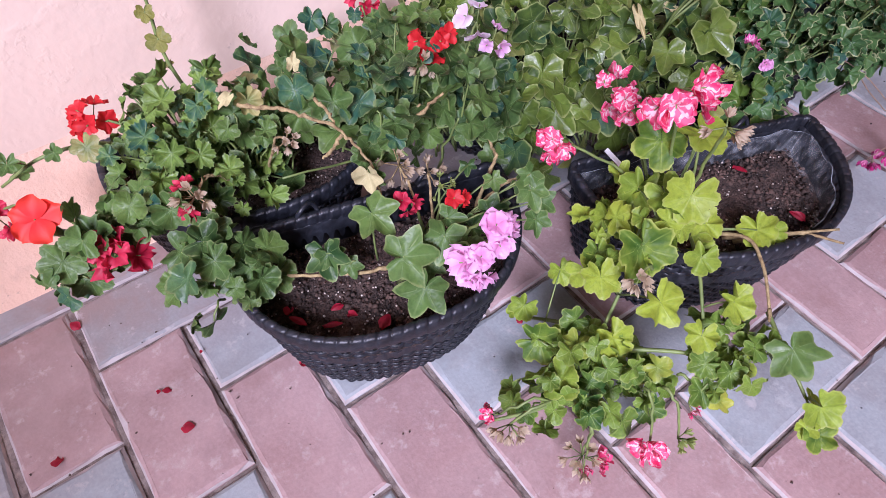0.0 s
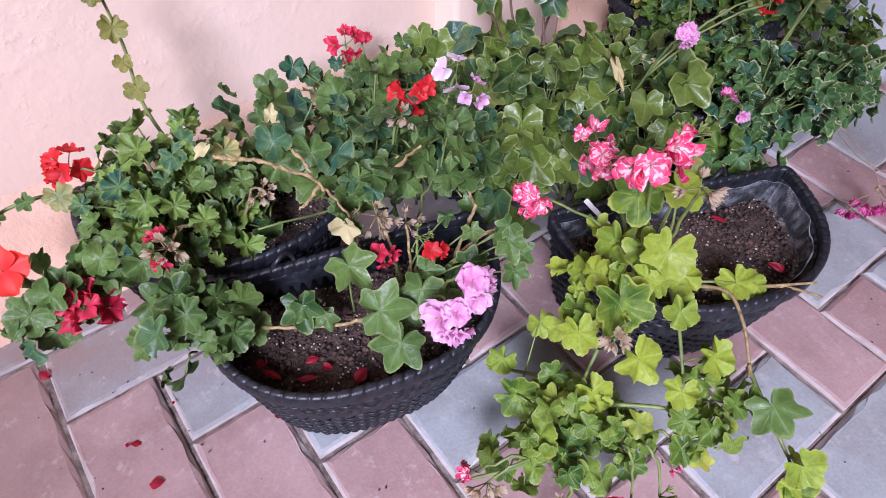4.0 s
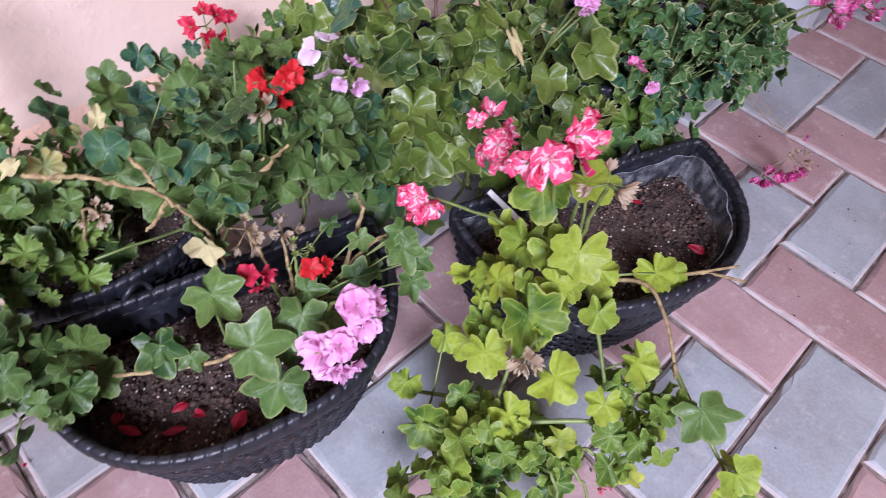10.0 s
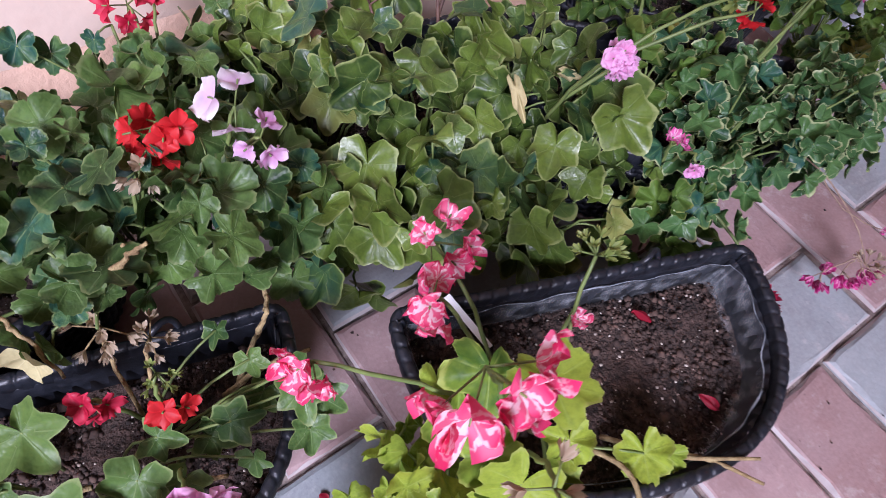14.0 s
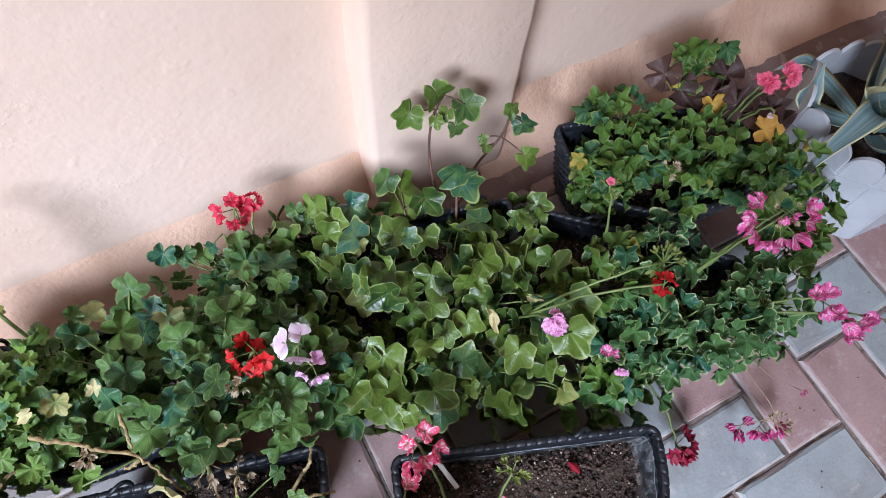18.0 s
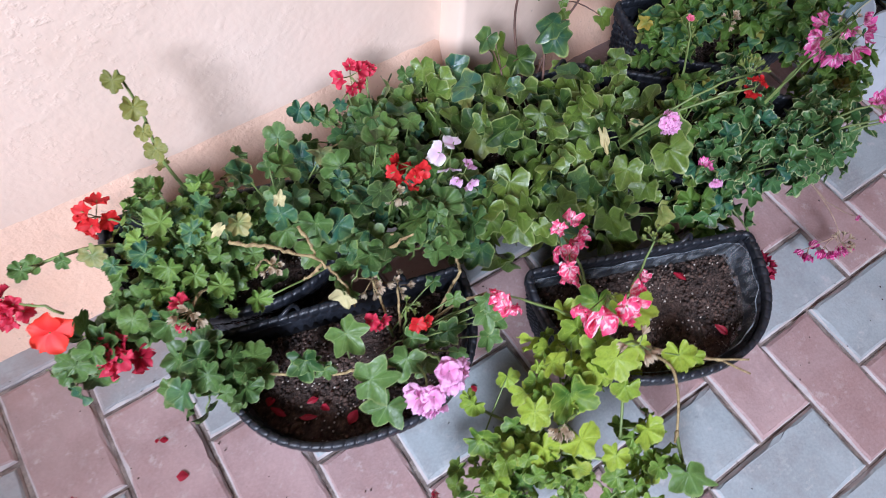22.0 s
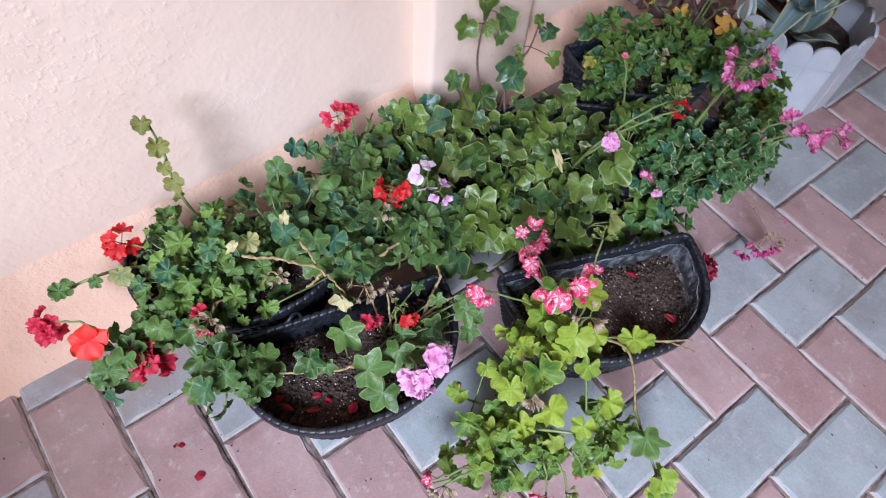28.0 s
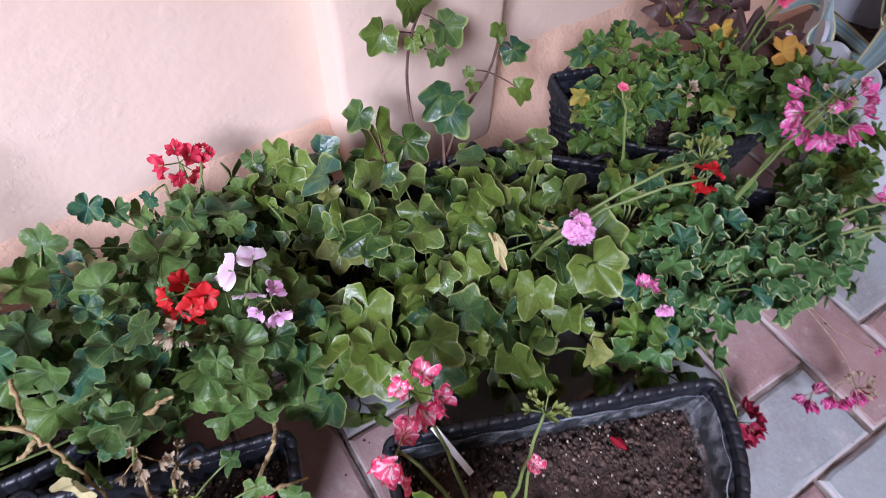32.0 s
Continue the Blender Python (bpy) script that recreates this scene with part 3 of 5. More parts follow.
def flower_head(parent, kind, pos, foot, size, count, rng, aim=(0, 0, 1), radius=0.02, label="", stem_mat=None, fan=0.9, lift=0.02, ring=0.0, thick=1.0):
    """A stalk from foot to pos that carries florets on short stems round its end."""
    pos, aim = Vector(pos), Vector(aim).normalized()
    sp = Soup()
    core = pos - aim * radius * 0.75
    sp.tube(bow(foot, core, lift, 8, 0.0015, rng), 0.0017 * thick, 0.0012 * thick, 6)
    spots = []
    turn0 = 2.65
    for i in range(count):
        for _ in range(30):
            if ring:
                q = facing(aim, (0, 0, 1)).to_4x4()
                a = turn0 + 4.3 * i / (count - 1) + rng.gauss(0, 0.08)
                d = (q @ Vector((math.cos(a), math.sin(a), ring + rng.gauss(0, 0.18)))).normalized()
                break
            d = Vector((rng.gauss(0, fan), rng.gauss(0, fan), rng.gauss(0, fan))) + aim
            d.normalize()
            if all((d - e).length > 1.25 / math.sqrt(count) for e in spots):
                break
        spots.append(d)
        sp.tube(bow(core, core + d * radius, 0, 2), 0.0007, 0.0006, 4)
    head = mesh_part("flower_head", sp.mesh("flower_head"), stem_mat or STEM_G, parent, label)
    for d in spots:
        ob = new("floret", FLORETS[kind][rng.randrange(4)])
        ob.parent = head
        s = size * rng.uniform(0.85, 1.12)
        ob.matrix_basis = Matrix.Translation(core + d * radius * 0.8) @ facing(d + aim * 0.3, (rng.gauss(0, 1), rng.gauss(0, 1), rng.gauss(0, 1))).to_4x4() @ Matrix.Diagonal((s, s, s, 1))
    return head


def thing(name, at=(0, 0, 0), label="", category="", group=""):
    e = new(name)
    e.empty_display_size = 0.05
    e.location = at
    return tagged(e, label, category, group)


def plant(at, label, name="geranium_plant", category="plant", group=""):
    e = thing(name, (0, 0, 0), label, category, group)
    return e


# ---- pavement and walls ----
PITCH_X, PITCH, OX, OY = 0.1036, 0.102, 0.752, 0.144
WALL_Y, PIL_Y, PIL_X0, PIL_X1 = 0.890, 0.844, 0.606, 0.836


def box(bm, x0, x1, y0, y1, z0, z1):
    v = [bm.verts.new(p) for p in ((x0, y0, z0), (x1, y0, z0), (x1, y1, z0), (x0, y1, z0), (x0, y0, z1), (x1, y0, z1), (x1, y1, z1), (x0, y1, z1))]
    for f in ((3, 2, 1, 0), (4, 5, 6, 7), (0, 1, 5, 4), (1, 2, 6, 5), (2, 3, 7, 6), (3, 0, 4, 7)):
        bm.faces.new([v[i] for i in f])


bm = bmesh.new()
box(bm, -40, 40, -40, WALL_Y + 0.25, -0.30, -0.0062)
ground = tagged(part("ground", bm, SAND, None, smooth=False), "sandy joint bed under the concrete pavers", "ground", kind="structure")

bm = bmesh.new()
box(bm, -6, 8, WALL_Y, WALL_Y + 0.25, -0.0074, 2.8)
wall = tagged(part("wall_north", bm, PLASTER, None, smooth=False), "peach painted plaster wall, slightly rough and stained", "wall", kind="structure")


# Unseen wall, added to keep light from the right off the scene.
bm = bmesh.new()
box(bm, 1.85, 2.1, -9.28, WALL_Y, -0.0074, 2.8)
tagged(part("unseen_wall_east", bm, PLASTER, None, smooth=False), "plain unseen wall, added to cut light from the right", "wall", kind="structure")
# Low wall out of view, added so less sun reaches the left side.
bm = bmesh.new()
box(bm, -1.35, -1.10, -1.7, WALL_Y, -0.0074, 1.10)
tagged(part("unseen_wall_west", bm, PLASTER, None, smooth=False), "low unseen wall, added to dim the left side", "wall", kind="structure")
# Overhead slab out of view, added so its soft shadow dims the right.
bm = bmesh.new()
blocker_plan = [(2.1, WALL_Y + 0.25), (-1.14, WALL_Y + 0.25), (-1.36, -8.2), (2.1, -8.2)]
low, top = [[bm.verts.new((x, y, z)) for x, y in blocker_plan] for z in (2.8004, 2.95)]
bm.faces.new(low)
bm.faces.new(top[::-1])
for i in range(4):
    j = (i + 1) % 4
    bm.faces.new((low[j], low[i], top[i], top[j]))
bmesh.ops.recalc_face_normals(bm, faces=bm.faces)
tagged(part("ceiling", bm, PLASTER, None, smooth=False), "unseen overhead slab, added to block sky and sun", "ceiling", kind="structure")


def pilaster():
    """A shallow pier with uneven, softened arrises."""
    sp = Soup()
    n, prof = 40, []
    for x, y in ((PIL_X0 - 0.004, WALL_Y + 0.004), (PIL_X0, PIL_Y + 0.010), (PIL_X0 + 0.003, PIL_Y + 0.003), (PIL_X0 + 0.010, PIL_Y),
                 (0.67, PIL_Y - 0.001), (0.74, PIL_Y), (PIL_X1 - 0.010, PIL_Y), (PIL_X1 - 0.003, PIL_Y + 0.003), (PIL_X1, PIL_Y + 0.010), (PIL_X1 + 0.002, WALL_Y + 0.004)):
        prof.append((x, y))
    rows = [-0.0074 + 2.81 * (i / n) ** 2.2 for i in range(n + 1)]
    for z in rows:
        for i, (x, y) in enumerate(prof):
            k = noise.noise(Vector((x * 9, y * 9, z * 14))) * 0.003
            sp.v.append((x + k + (0.02 * max(0, 0.14 - z) if i < 4 else 0) * -1, y - abs(k) * 0.6, z))
    m = len(prof)
    for j in range(n):
        for i in range(m - 1):
            a = j * m + i
            sp.f.append((a, a + 1, a + m + 1, a + m))
    return sp.mesh("pilaster")


tagged(mesh_part("wall_pilaster", pilaster(), PLASTER), "shallow peach plaster pilaster on the wall", "wall", kind="structure")


def haunch(x0, x1, toe, ends):
    """The sloping cement skirt at the foot of the wall, rough and crumbling along its toe."""
    sp = Soup()
    nx, nt_ = 160, 12
    for i in range(nx + 1):
        x = x0 + (x1 - x0) * i / nx
        end = min(1, max(0, (x1 - x) / 0.03)) if ends else 1.0
        for k in range(nt_ + 1):
            t = k / nt_
            y = WALL_Y + 0.002 - (WALL_Y - toe) * t ** 1.1
            z = 0.135 * (1 - t) ** 1.9 * (0.15 + 0.85 * end)
            w = noise.noise(Vector((x * 22, t * 3, 1.3))) * 0.004 + noise.noise(Vector((x * 70, t * 9, 4.1))) * 0.0022
            sp.v.append((x, y + w * (1 if k else 0), z + abs(w) * 0.7 * (1 if 0 < k else 0) - (0.009 if k == nt_ else 0)))
    m = nt_ + 1
    for i in range(nx):
        for k in range(nt_):
            a = i * m + k
            sp.f.append((a, a + 1, a + m + 1, a + m))
    return sp.mesh("haunch")


def cement_toe():
    """The unpainted cement fillet between the right-hand wall and the paving."""
    sp = Soup()
    nx, nk = 150, 8
    for i in range(nx + 1):
        x = 0.645 + (1.86 - 0.645) * i / nx
        for k in range(nk + 1):
            t = k / nk
            w = noise.noise(Vector((x * 30, t * 4, 7.7))) * 0.0012 + noise.noise(Vector((x * 95, t * 9, 2.2))) * 0.0008
            sp.v.append((x, WALL_Y + 0.002 - 0.115 * t + w, 0.014 * (1 - t) ** 1.3 + abs(w) * 0.5 + (0.0025 if k < nk else -0.009)))
    m = nk + 1
    for i in range(nx):
        for k in range(nk):
            a = i * m + k
            sp.f.append((a, a + 1, a + m + 1, a + m))
    return sp.mesh("cement_toe")


CEMENT = paver_material("mauve_cement", (0.22, 0.16, 0.155), (0.26, 0.19, 0.185), (0.34, 0.28, 0.27))
tagged(mesh_part("wall_toe", cement_toe(), CEMENT), "unpainted mauve cement fillet at the wall foot", "wall", kind="structure")
tagged(mesh_part("wall_skirt", haunch(-3.0, 0.64, 0.783, True), HAUNCH), "sloping worn cement skirt along the wall foot", "wall", kind="structure")
tagged(mesh_part("wall_skirt", haunch(0.79, 1.86, 0.803, False), HAUNCH), "sloping peach skirt along the wall foot past the pilaster", "wall", kind="structure")


def paver_mesh(seed):
    """One concrete block with chamfered, slightly chipped arrises."""
    rng = random.Random(seed)
    L, W, H, c = 0.1995, 0.0985, 0.06, 0.0056
    sp = Soup()
    nl, nw = 10, 5
    loops = []
    for inset, z in ((-0.0003, -0.03), (0, -c * 0.9), (c * 0.4, -c * 0.35), (c, 0)):
        pts = []
        for i in range(nl):
            pts.append((-L / 2 + L * i / nl, -W / 2))
        for i in range(nw):
            pts.append((L / 2, -W / 2 + W * i / nw))
        for i in range(nl):
            pts.append((L / 2 - L * i / nl, W / 2))
        for i in range(nw):
            pts.append((-L / 2, W / 2 - W * i / nw))
        ring = []
        for x, y in pts:
            j = rng.gauss(0, 0.0010) if inset > 0 else 0
            ring.append((x - math.copysign(min(abs(inset) + j, abs(x)), x) * (1 if abs(abs(x) - L / 2) < 1e-6 else 0),
                         y - math.copysign(min(abs(inset) + j, abs(y)), y) * (1 if abs(abs(y) - W / 2) < 1e-6 else 0), z + rng.gauss(0, 0.0002)))
        loops.append(len(sp.v))
        sp.v += ring
    n = 2 * (nl + nw)
    for a, b in zip(loops, loops[1:]):
        for i in range(n):
            sp.f.append((a + i, a + (i + 1) % n, b + (i + 1) % n, b + i))
    sp.f.append(tuple(loops[-1] + i for i in range(n)))
    me = sp.mesh("paver")
    for i, f in enumerate(me.polygons):
        f.material_index = 1 if n <= i < 2 * n else 0
    return me


def lay_pavers():
    pavement = tagged(new("pavement"), "red and grey concrete block paving laid in herringbone", "pavement", kind="structure")
    rng = random.Random(5)
    meshes = {True: [], False: []}
    for s in range(5):
        for red in (True, False):
            me = paver_mesh(s + 10 * red)
            me.materials.append(RED_PAVER if red else GREY_PAVER)
            me.materials.append(WORN)
            meshes[red].append(me)
    for a in range(-14, 16):
        for b in range(-9, 5):
            d = (a - b) % 4
            if d == 1:
                red, cx, cy, turn = True, a + 0.5, b + 1.0, 90
            elif d == 2:
                red, cx, cy, turn = False, a + 1.0, b + 0.5, 0
            else:
                continue
            x, y = OX + cx * PITCH_X, OY - cy * PITCH
            if x < -0.55 or x > 1.9 or y < -0.25 or y > 0.93:
                continue
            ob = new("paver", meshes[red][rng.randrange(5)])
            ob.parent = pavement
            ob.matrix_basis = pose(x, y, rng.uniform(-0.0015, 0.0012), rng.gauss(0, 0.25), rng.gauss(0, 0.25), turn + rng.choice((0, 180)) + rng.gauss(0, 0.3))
    for red, label in ((True, "red pavers farther out"), (False, "grey pavers farther out")):
        sp = Soup()
        for a in range(-18, 20):
            for b in range(-9, 36):
                d = (a - b) % 4
                if d != (1 if red else 2):
                    continue
                cx, cy, hx, hy = (a + 0.5, b + 1.0, 0.049, 0.0995) if red else (a + 1.0, b + 0.5, 0.0995, 0.049)
                x, y = OX + cx * PITCH_X, OY - cy * PITCH
                if x < -1.0 or x > 1.8 or y < -3.2 or y > 0.78 or not (x < -0.55 or x > 1.9 or y < -0.25):
                    continue
                z = rng.uniform(-0.0015, 0.001)
                v = [(x + i * (hx - k), y + j * (hy - k), zz) for k, zz in ((0, z - 0.02), (0, z - 0.004), (0.004, z)) for i, j in ((-1, -1), (1, -1), (1, 1), (-1, 1))]
                sp.add(v, [(q + i, q + (i + 1) % 4, q + 4 + (i + 1) % 4, q + 4 + i) for q in (0, 4) for i in range(4)] + [(8, 9, 10, 11)])
        tagged(mesh_part("paver_field", sp.mesh("paver_field"), RED_PAVER if red else GREY_PAVER, pavement, label, smooth=False), kind="stuff")
    return pavement


# ---- planters ----
PW, PD, PH = 0.300, 0.160, 0.165


def outline(n, w=PW, d=PD, k=2.5):
    """Points round a half-oval with a flat back, evenly spaced; the back lies on y = 0."""
    raw = []
    for i in range(400):
        a = math.pi * i / 399
        ca, sa = math.cos(a), math.sin(a)
        raw.append(Vector((math.copysign(abs(ca) ** (2 / k), ca) * w / 2, -abs(sa) ** (2 / k) * d)))
    r = 0.009
    raw = [p for p in raw if p.y < -r * 0.5]
    for i in range(7):
        a = math.pi / 2 * i / 6
        raw.append(Vector((-w / 2 + r - r * math.cos(a), -r + r * math.sin(a))))
    for i in range(30):
        raw.append(Vector((-w / 2 + r + (w - 2 * r) * (i + 1) / 31, 0)))
    for i in range(7):
        a = math.pi / 2 * (1 - i / 6)
        raw.append(Vector((w / 2 - r + r * math.cos(a), -r + r * math.sin(a))))
    m = len(raw)
    cum = [0.0]
    for i in range(m):
        cum.append(cum[-1] + (raw[(i + 1) % m] - raw[i]).length)
    out, j = [], 0
    for i in range(n):
        s = cum[-1] * i / n
        while cum[j + 1] < s:
            j += 1
        t = (s - cum[j]) / max(1e-9, cum[j + 1] - cum[j])
        out.append(raw[j].lerp(raw[(j + 1) % m], t))
    return out


def out_normals(pts):
    n = len(pts)
    res = []
    for i in range(n):
        d = pts[(i + 1) % n] - pts[i - 1]
        res.append(Vector((-d.y, d.x)).normalized())
    c = sum(pts, Vector((0, 0))) / n
    if (pts[n // 4] - c).dot(res[n // 4]) < 0:
        res = [-v for v in res]
    return res


def basket_mesh():
    """The woven body: flat strands passing in front of and behind upright stakes, over a dark inner shell."""
    stakes, per, rows = 64, 4, 19
    n = stakes * per
    pts = outline(n)
    nor = out_normals(pts)
    mid = Vector((0, -PD * 0.42))
    rng = random.Random(8)

    def ring(t, off):
        out = []
        for i in range(n):
            p = Vector((pts[i].x * (0.80 + 0.20 * t ** 0.8), pts[i].y * (0.77 + 0.23 * t ** 0.8))) + nor[i] * (off(i) if callable(off) else off)
            out.append((p.x, min(p.y, 0.002)))
        return out
    sp = Soup()
    top = PH - 0.014
    for z in (0.004, 0.05, 0.10, top):
        sp.v += [(x, y, z) for x, y in ring((z - 0.004) / (top - 0.004), -0.0035)]
    for k in range(3):
        for i in range(n):
            a, b = k * n + i, k * n + (i + 1) % n
            sp.f.append((a, b, b + n, a + n))
    sp.f.append(tuple(reversed(range(n))))
    o = len(sp.v)
    for z, s in ((PH - 0.012, 0.965), (0.10, 0.93)):
        for i in range(n):
            p = mid + (pts[i] - mid) * (s + (0.004 if i % 4 < 2 else -0.004))
            sp.v.append((p.x, p.y, z))
    for i in range(n):
        i2 = (i + 1) % n
        sp.f.append((3 * n + i, 3 * n + i2, o + i2, o + i))
        sp.f.append((o + i, o + i2, o + n + i2, o + n + i))
    shell, strands, uprights = sp.mesh("basket"), [], []
    step = (top - 0.004) / rows
    for r in range(rows):
        sp = Soup()
        z = 0.004 + (r + 0.5) * step
        sag = [0.0006 * math.sin(i * 0.11 + r * 2.1) for i in range(n)]
        fat = rng.uniform(0.9, 1.08)

        def weave(i):
            return 0.0024 * math.cos(math.pi * i / per + math.pi * (r % 2))
        o = len(sp.v)
        for dz, do in ((-0.44, -0.0010), (-0.25, 0.0010), (0.25, 0.0010), (0.44, -0.0010)):
            line = ring((z + dz * step - 0.004) / (top - 0.004), lambda i: weave(i) + do)
            sp.v += [(x, y, z + dz * step * fat + sag[i]) for i, (x, y) in enumerate(line)]
        for k in range(3):
            for i in range(n):
                a, b = o + k * n + i, o + k * n + (i + 1) % n
                sp.f.append((a, b, b + n, a + n))
        strands.append(sp.mesh("strand"))
    for q in range(stakes):
        i = q * per
        sp = Soup()
        sp.tube([(*ring_at(pts[i], nor[i], (z - 0.004) / (top - 0.004)), z) for z in (0.005, 0.045, 0.09, top)], 0.0021, None, 5)
        uprights.append(sp.mesh("stake"))
    return shell, strands, uprights


def ring_at(p, nrm, t):
    q = Vector((p.x * (0.80 + 0.20 * t ** 0.8), p.y * (0.77 + 0.23 * t ** 0.8))) - nrm * 0.0006
    return q.x, min(q.y, 0.002)


def rim_mesh():
    """A thick rolled rim, wound with flat strands."""
    n, k, wraps = 1260, 12, 68
    pts = outline(n)
    nor = out_normals(pts)
    rng = random.Random(3)
    fat = [rng.uniform(0.85, 1.15) for _ in range(wraps + 1)]
    sp = Soup()
    for i in range(n):
        for q in range(k):
            w = i * wraps / n + q / k
            ph = w - int(w)
            puff = 1 + 0.17 * fat[int(w) % wraps] * (min(1.0, 5.5 * min(ph, 1 - ph)) ** 0.7 - 0.9)
            a = 2 * math.pi * q / k
            r, h = (0.0046 + 0.0004 * math.sin(w * 0.37)) * puff, 0.0100 * puff
            ca, sa = math.cos(a), math.sin(a)
            rad = math.copysign(abs(ca) ** 0.5, ca) * r
            p = pts[i] + nor[i] * (rad + 0.0012)
            sp.v.append((p.x, p.y, PH - 0.0105 + math.copysign(abs(sa) ** 0.6, sa) * h))
    for i in range(n):
        for q in range(k):
            a, b = i * k + q, i * k + (q + 1) % k
            c, d = ((i + 1) % n) * k + q, ((i + 1) % n) * k + (q + 1) % k
            sp.f.append((a, b, d, c))
    return sp.mesh("rim")


def soil_mesh(seed, top=0.120, scale=0.945):
    n, rings = 72, 16
    pts = outline(n)
    mid = Vector((0, -PD * 0.45))
    sp = Soup()
    sp.v.append((mid.x, mid.y, top))
    for r in range(1, rings + 1):
        for i in range(n):
            p = mid + (pts[i] - mid) * scale * r / rings
            h = noise.noise(Vector((p.x * 22, p.y * 22, seed * 3.1))) * 0.006 + noise.noise(Vector((p.x * 80, p.y * 80, seed))) * 0.0032 + noise.noise(Vector((p.x * 190, p.y * 190, seed))) * 0.0015
            sp.v.append((p.x, p.y, top + h - 0.004 * (r / rings) ** 4))
    for i in range(n):
        sp.f.append((0, 1 + i, 1 + (i + 1) % n))
        for r in range(rings - 1):
            a, b = 1 + r * n + i, 1 + r * n + (i + 1) % n
            sp.f.append((a, a + n, b + n, b))
    return sp.mesh("soil")


def grains_mesh(name, seed, count, r0, r1, top=0.120):
    rng = random.Random(seed)
    pts = outline(72)
    mid = Vector((0, -PD * 0.45))
    sp = Soup()
    for _ in range(count):
        k = rng.randrange(72)
        e = pts[k].lerp(pts[(k + 1) % 72], rng.random())
        p = mid + (e - mid) * (rng.random() ** 0.5) * 0.9
        h = noise.noise(Vector((p.x * 22, p.y * 22, seed * 3.1))) * 0.006
        c, r = Vector((p.x, p.y, top + h + 0.001)), rng.uniform(r0, r1)
        ring = [Vector((math.cos(a), math.sin(a), 0)) for a in (0, 1.25, 2.5, 3.8, 5.0)]
        v = [c + Vector((0, 0, r * rng.uniform(0.6, 1)))] + [c + q * r * rng.uniform(0.6, 1.2) + Vector((0, 0, rng.uniform(-0.3, 0.4) * r)) for q in ring] + [c - Vector((0, 0, r))]
        f = [(0, 1 + i, 1 + (i + 1) % 5) for i in range(5)] + [(6, 1 + (i + 1) % 5, 1 + i) for i in range(5)]
        sp.add(v, f)
    return sp.mesh(name)


def liner_mesh(seed):
    """Crumpled clear film that stands up between soil and rim."""
    n = 150
    pts = outline(n, PW * 0.94, PD * 0.93)
    mid = Vector((0, -PD * 0.45))
    sp = Soup()
    for k in range(6):
        for i in range(n):
            w = noise.noise(Vector((pts[i].x * 40, pts[i].y * 40, k * 0.6 + seed))) * 0.006
            p = mid + (pts[i] - mid) * (0.93 + 0.018 * k + w * 4)
            sp.v.append((p.x, min(p.y, -0.006), 0.115 + 0.0072 * k + w * 1.2))
    for k in range(5):
        for i in range(n):
            a, b = k * n + i, k * n + (i + 1) % n
            sp.f.append((a, b, b + n, a + n))
    return sp.mesh("plastic_liner")


def liner_edge(seed):
    """The folded top edge of the film; its glints are put into pale strips."""
    n, sp = 150, Soup()
    pts = outline(n, PW * 0.94, PD * 0.93)
    mid = Vector((0, -PD * 0.45))
    line = []
    for i in range(n + 1):
        q = pts[i % n]
        w = noise.noise(Vector((q.x * 40, q.y * 40, 3.0 + seed))) * 0.006
        p = mid + (q - mid) * (1.02 + w * 4)
        line.append((p.x, min(p.y, -0.006), 0.1505 + w * 1.2))
    for i in range(n):
        a, b = Vector(line[i]), Vector(line[i + 1])
        k = noise.noise(Vector((a.x * 45, a.y * 45, 5.0)))
        h = Vector((0, 0, 0.0003 + 0.0045 * max(0.0, k)))
        o = (a - Vector((mid.x, mid.y, a.z))).normalized() * (0.0003 + 0.0014 * max(0.0, k + 0.1))
        sp.add([a - o, b - o, b - h, a - h, a + o, b + o, b - h + o, a - h + o], [(0, 1, 2, 3), (5, 4, 7, 6), (4, 5, 1, 0), (3, 2, 6, 7)])
    return sp.mesh("liner_edge")


(BASKET, STRANDS, STAKES), RIM = basket_mesh(), rim_mesh()


def planter(cx, cy, turn, label, seed, film=False, hook=(0.0,)):
    """cx, cy: middle of the flat back."""
    pot = thing("wicker_planter", (cx, cy, 0), label, "planter", "black half-oval planters")
    pot.rotation_euler = (0, 0, radians(turn))
    body = mesh_part("basket", BASKET, WICKER, pot)
    for me in STRANDS:
        mesh_part("strand", me, WICKER, body)
    for me in STAKES:
        mesh_part("stake", me, WICKER, body)
    mesh_part("rim", RIM, WICKER, pot)
    mesh_part("soil", soil_mesh(seed), SOIL, pot, "dark crumbly potting soil")
    tagged(mesh_part("perlite", grains_mesh("perlite", seed, 260, 0.0004, 0.0019), PERLITE, pot, "pale perlite grains in the soil"), kind="stuff")
    tagged(mesh_part("soil_crumb", grains_mesh("soil_crumb", seed + 50, 1500, 0.0007, 0.0030), BARK, pot, "dark soil crumbs"), kind="stuff")
    tagged(mesh_part("bark_chip", grains_mesh("bark_chip", seed + 90, 190, 0.0022, 0.0050), BARK, pot, "larger brown bark chips"), kind="stuff")
    if film:
        liner = mesh_part("plastic_liner", liner_mesh(seed), FILM, pot, "clear crumpled plastic film liner")
        mesh_part("liner_edge", liner_edge(seed), FILM_GLINT, liner, "top edge of the film with glints painted pale")
    for hx in hook:
        sp = Soup()
        sp.tube([(hx + 0.011 * math.cos(a), 0.004 + 0.004 * math.sin(a * 2), PH - 0.004 + 0.014 * math.sin(a)) for a in [math.pi * i / 10 - 0.15 for i in range(12)]], 0.0026, n=7)
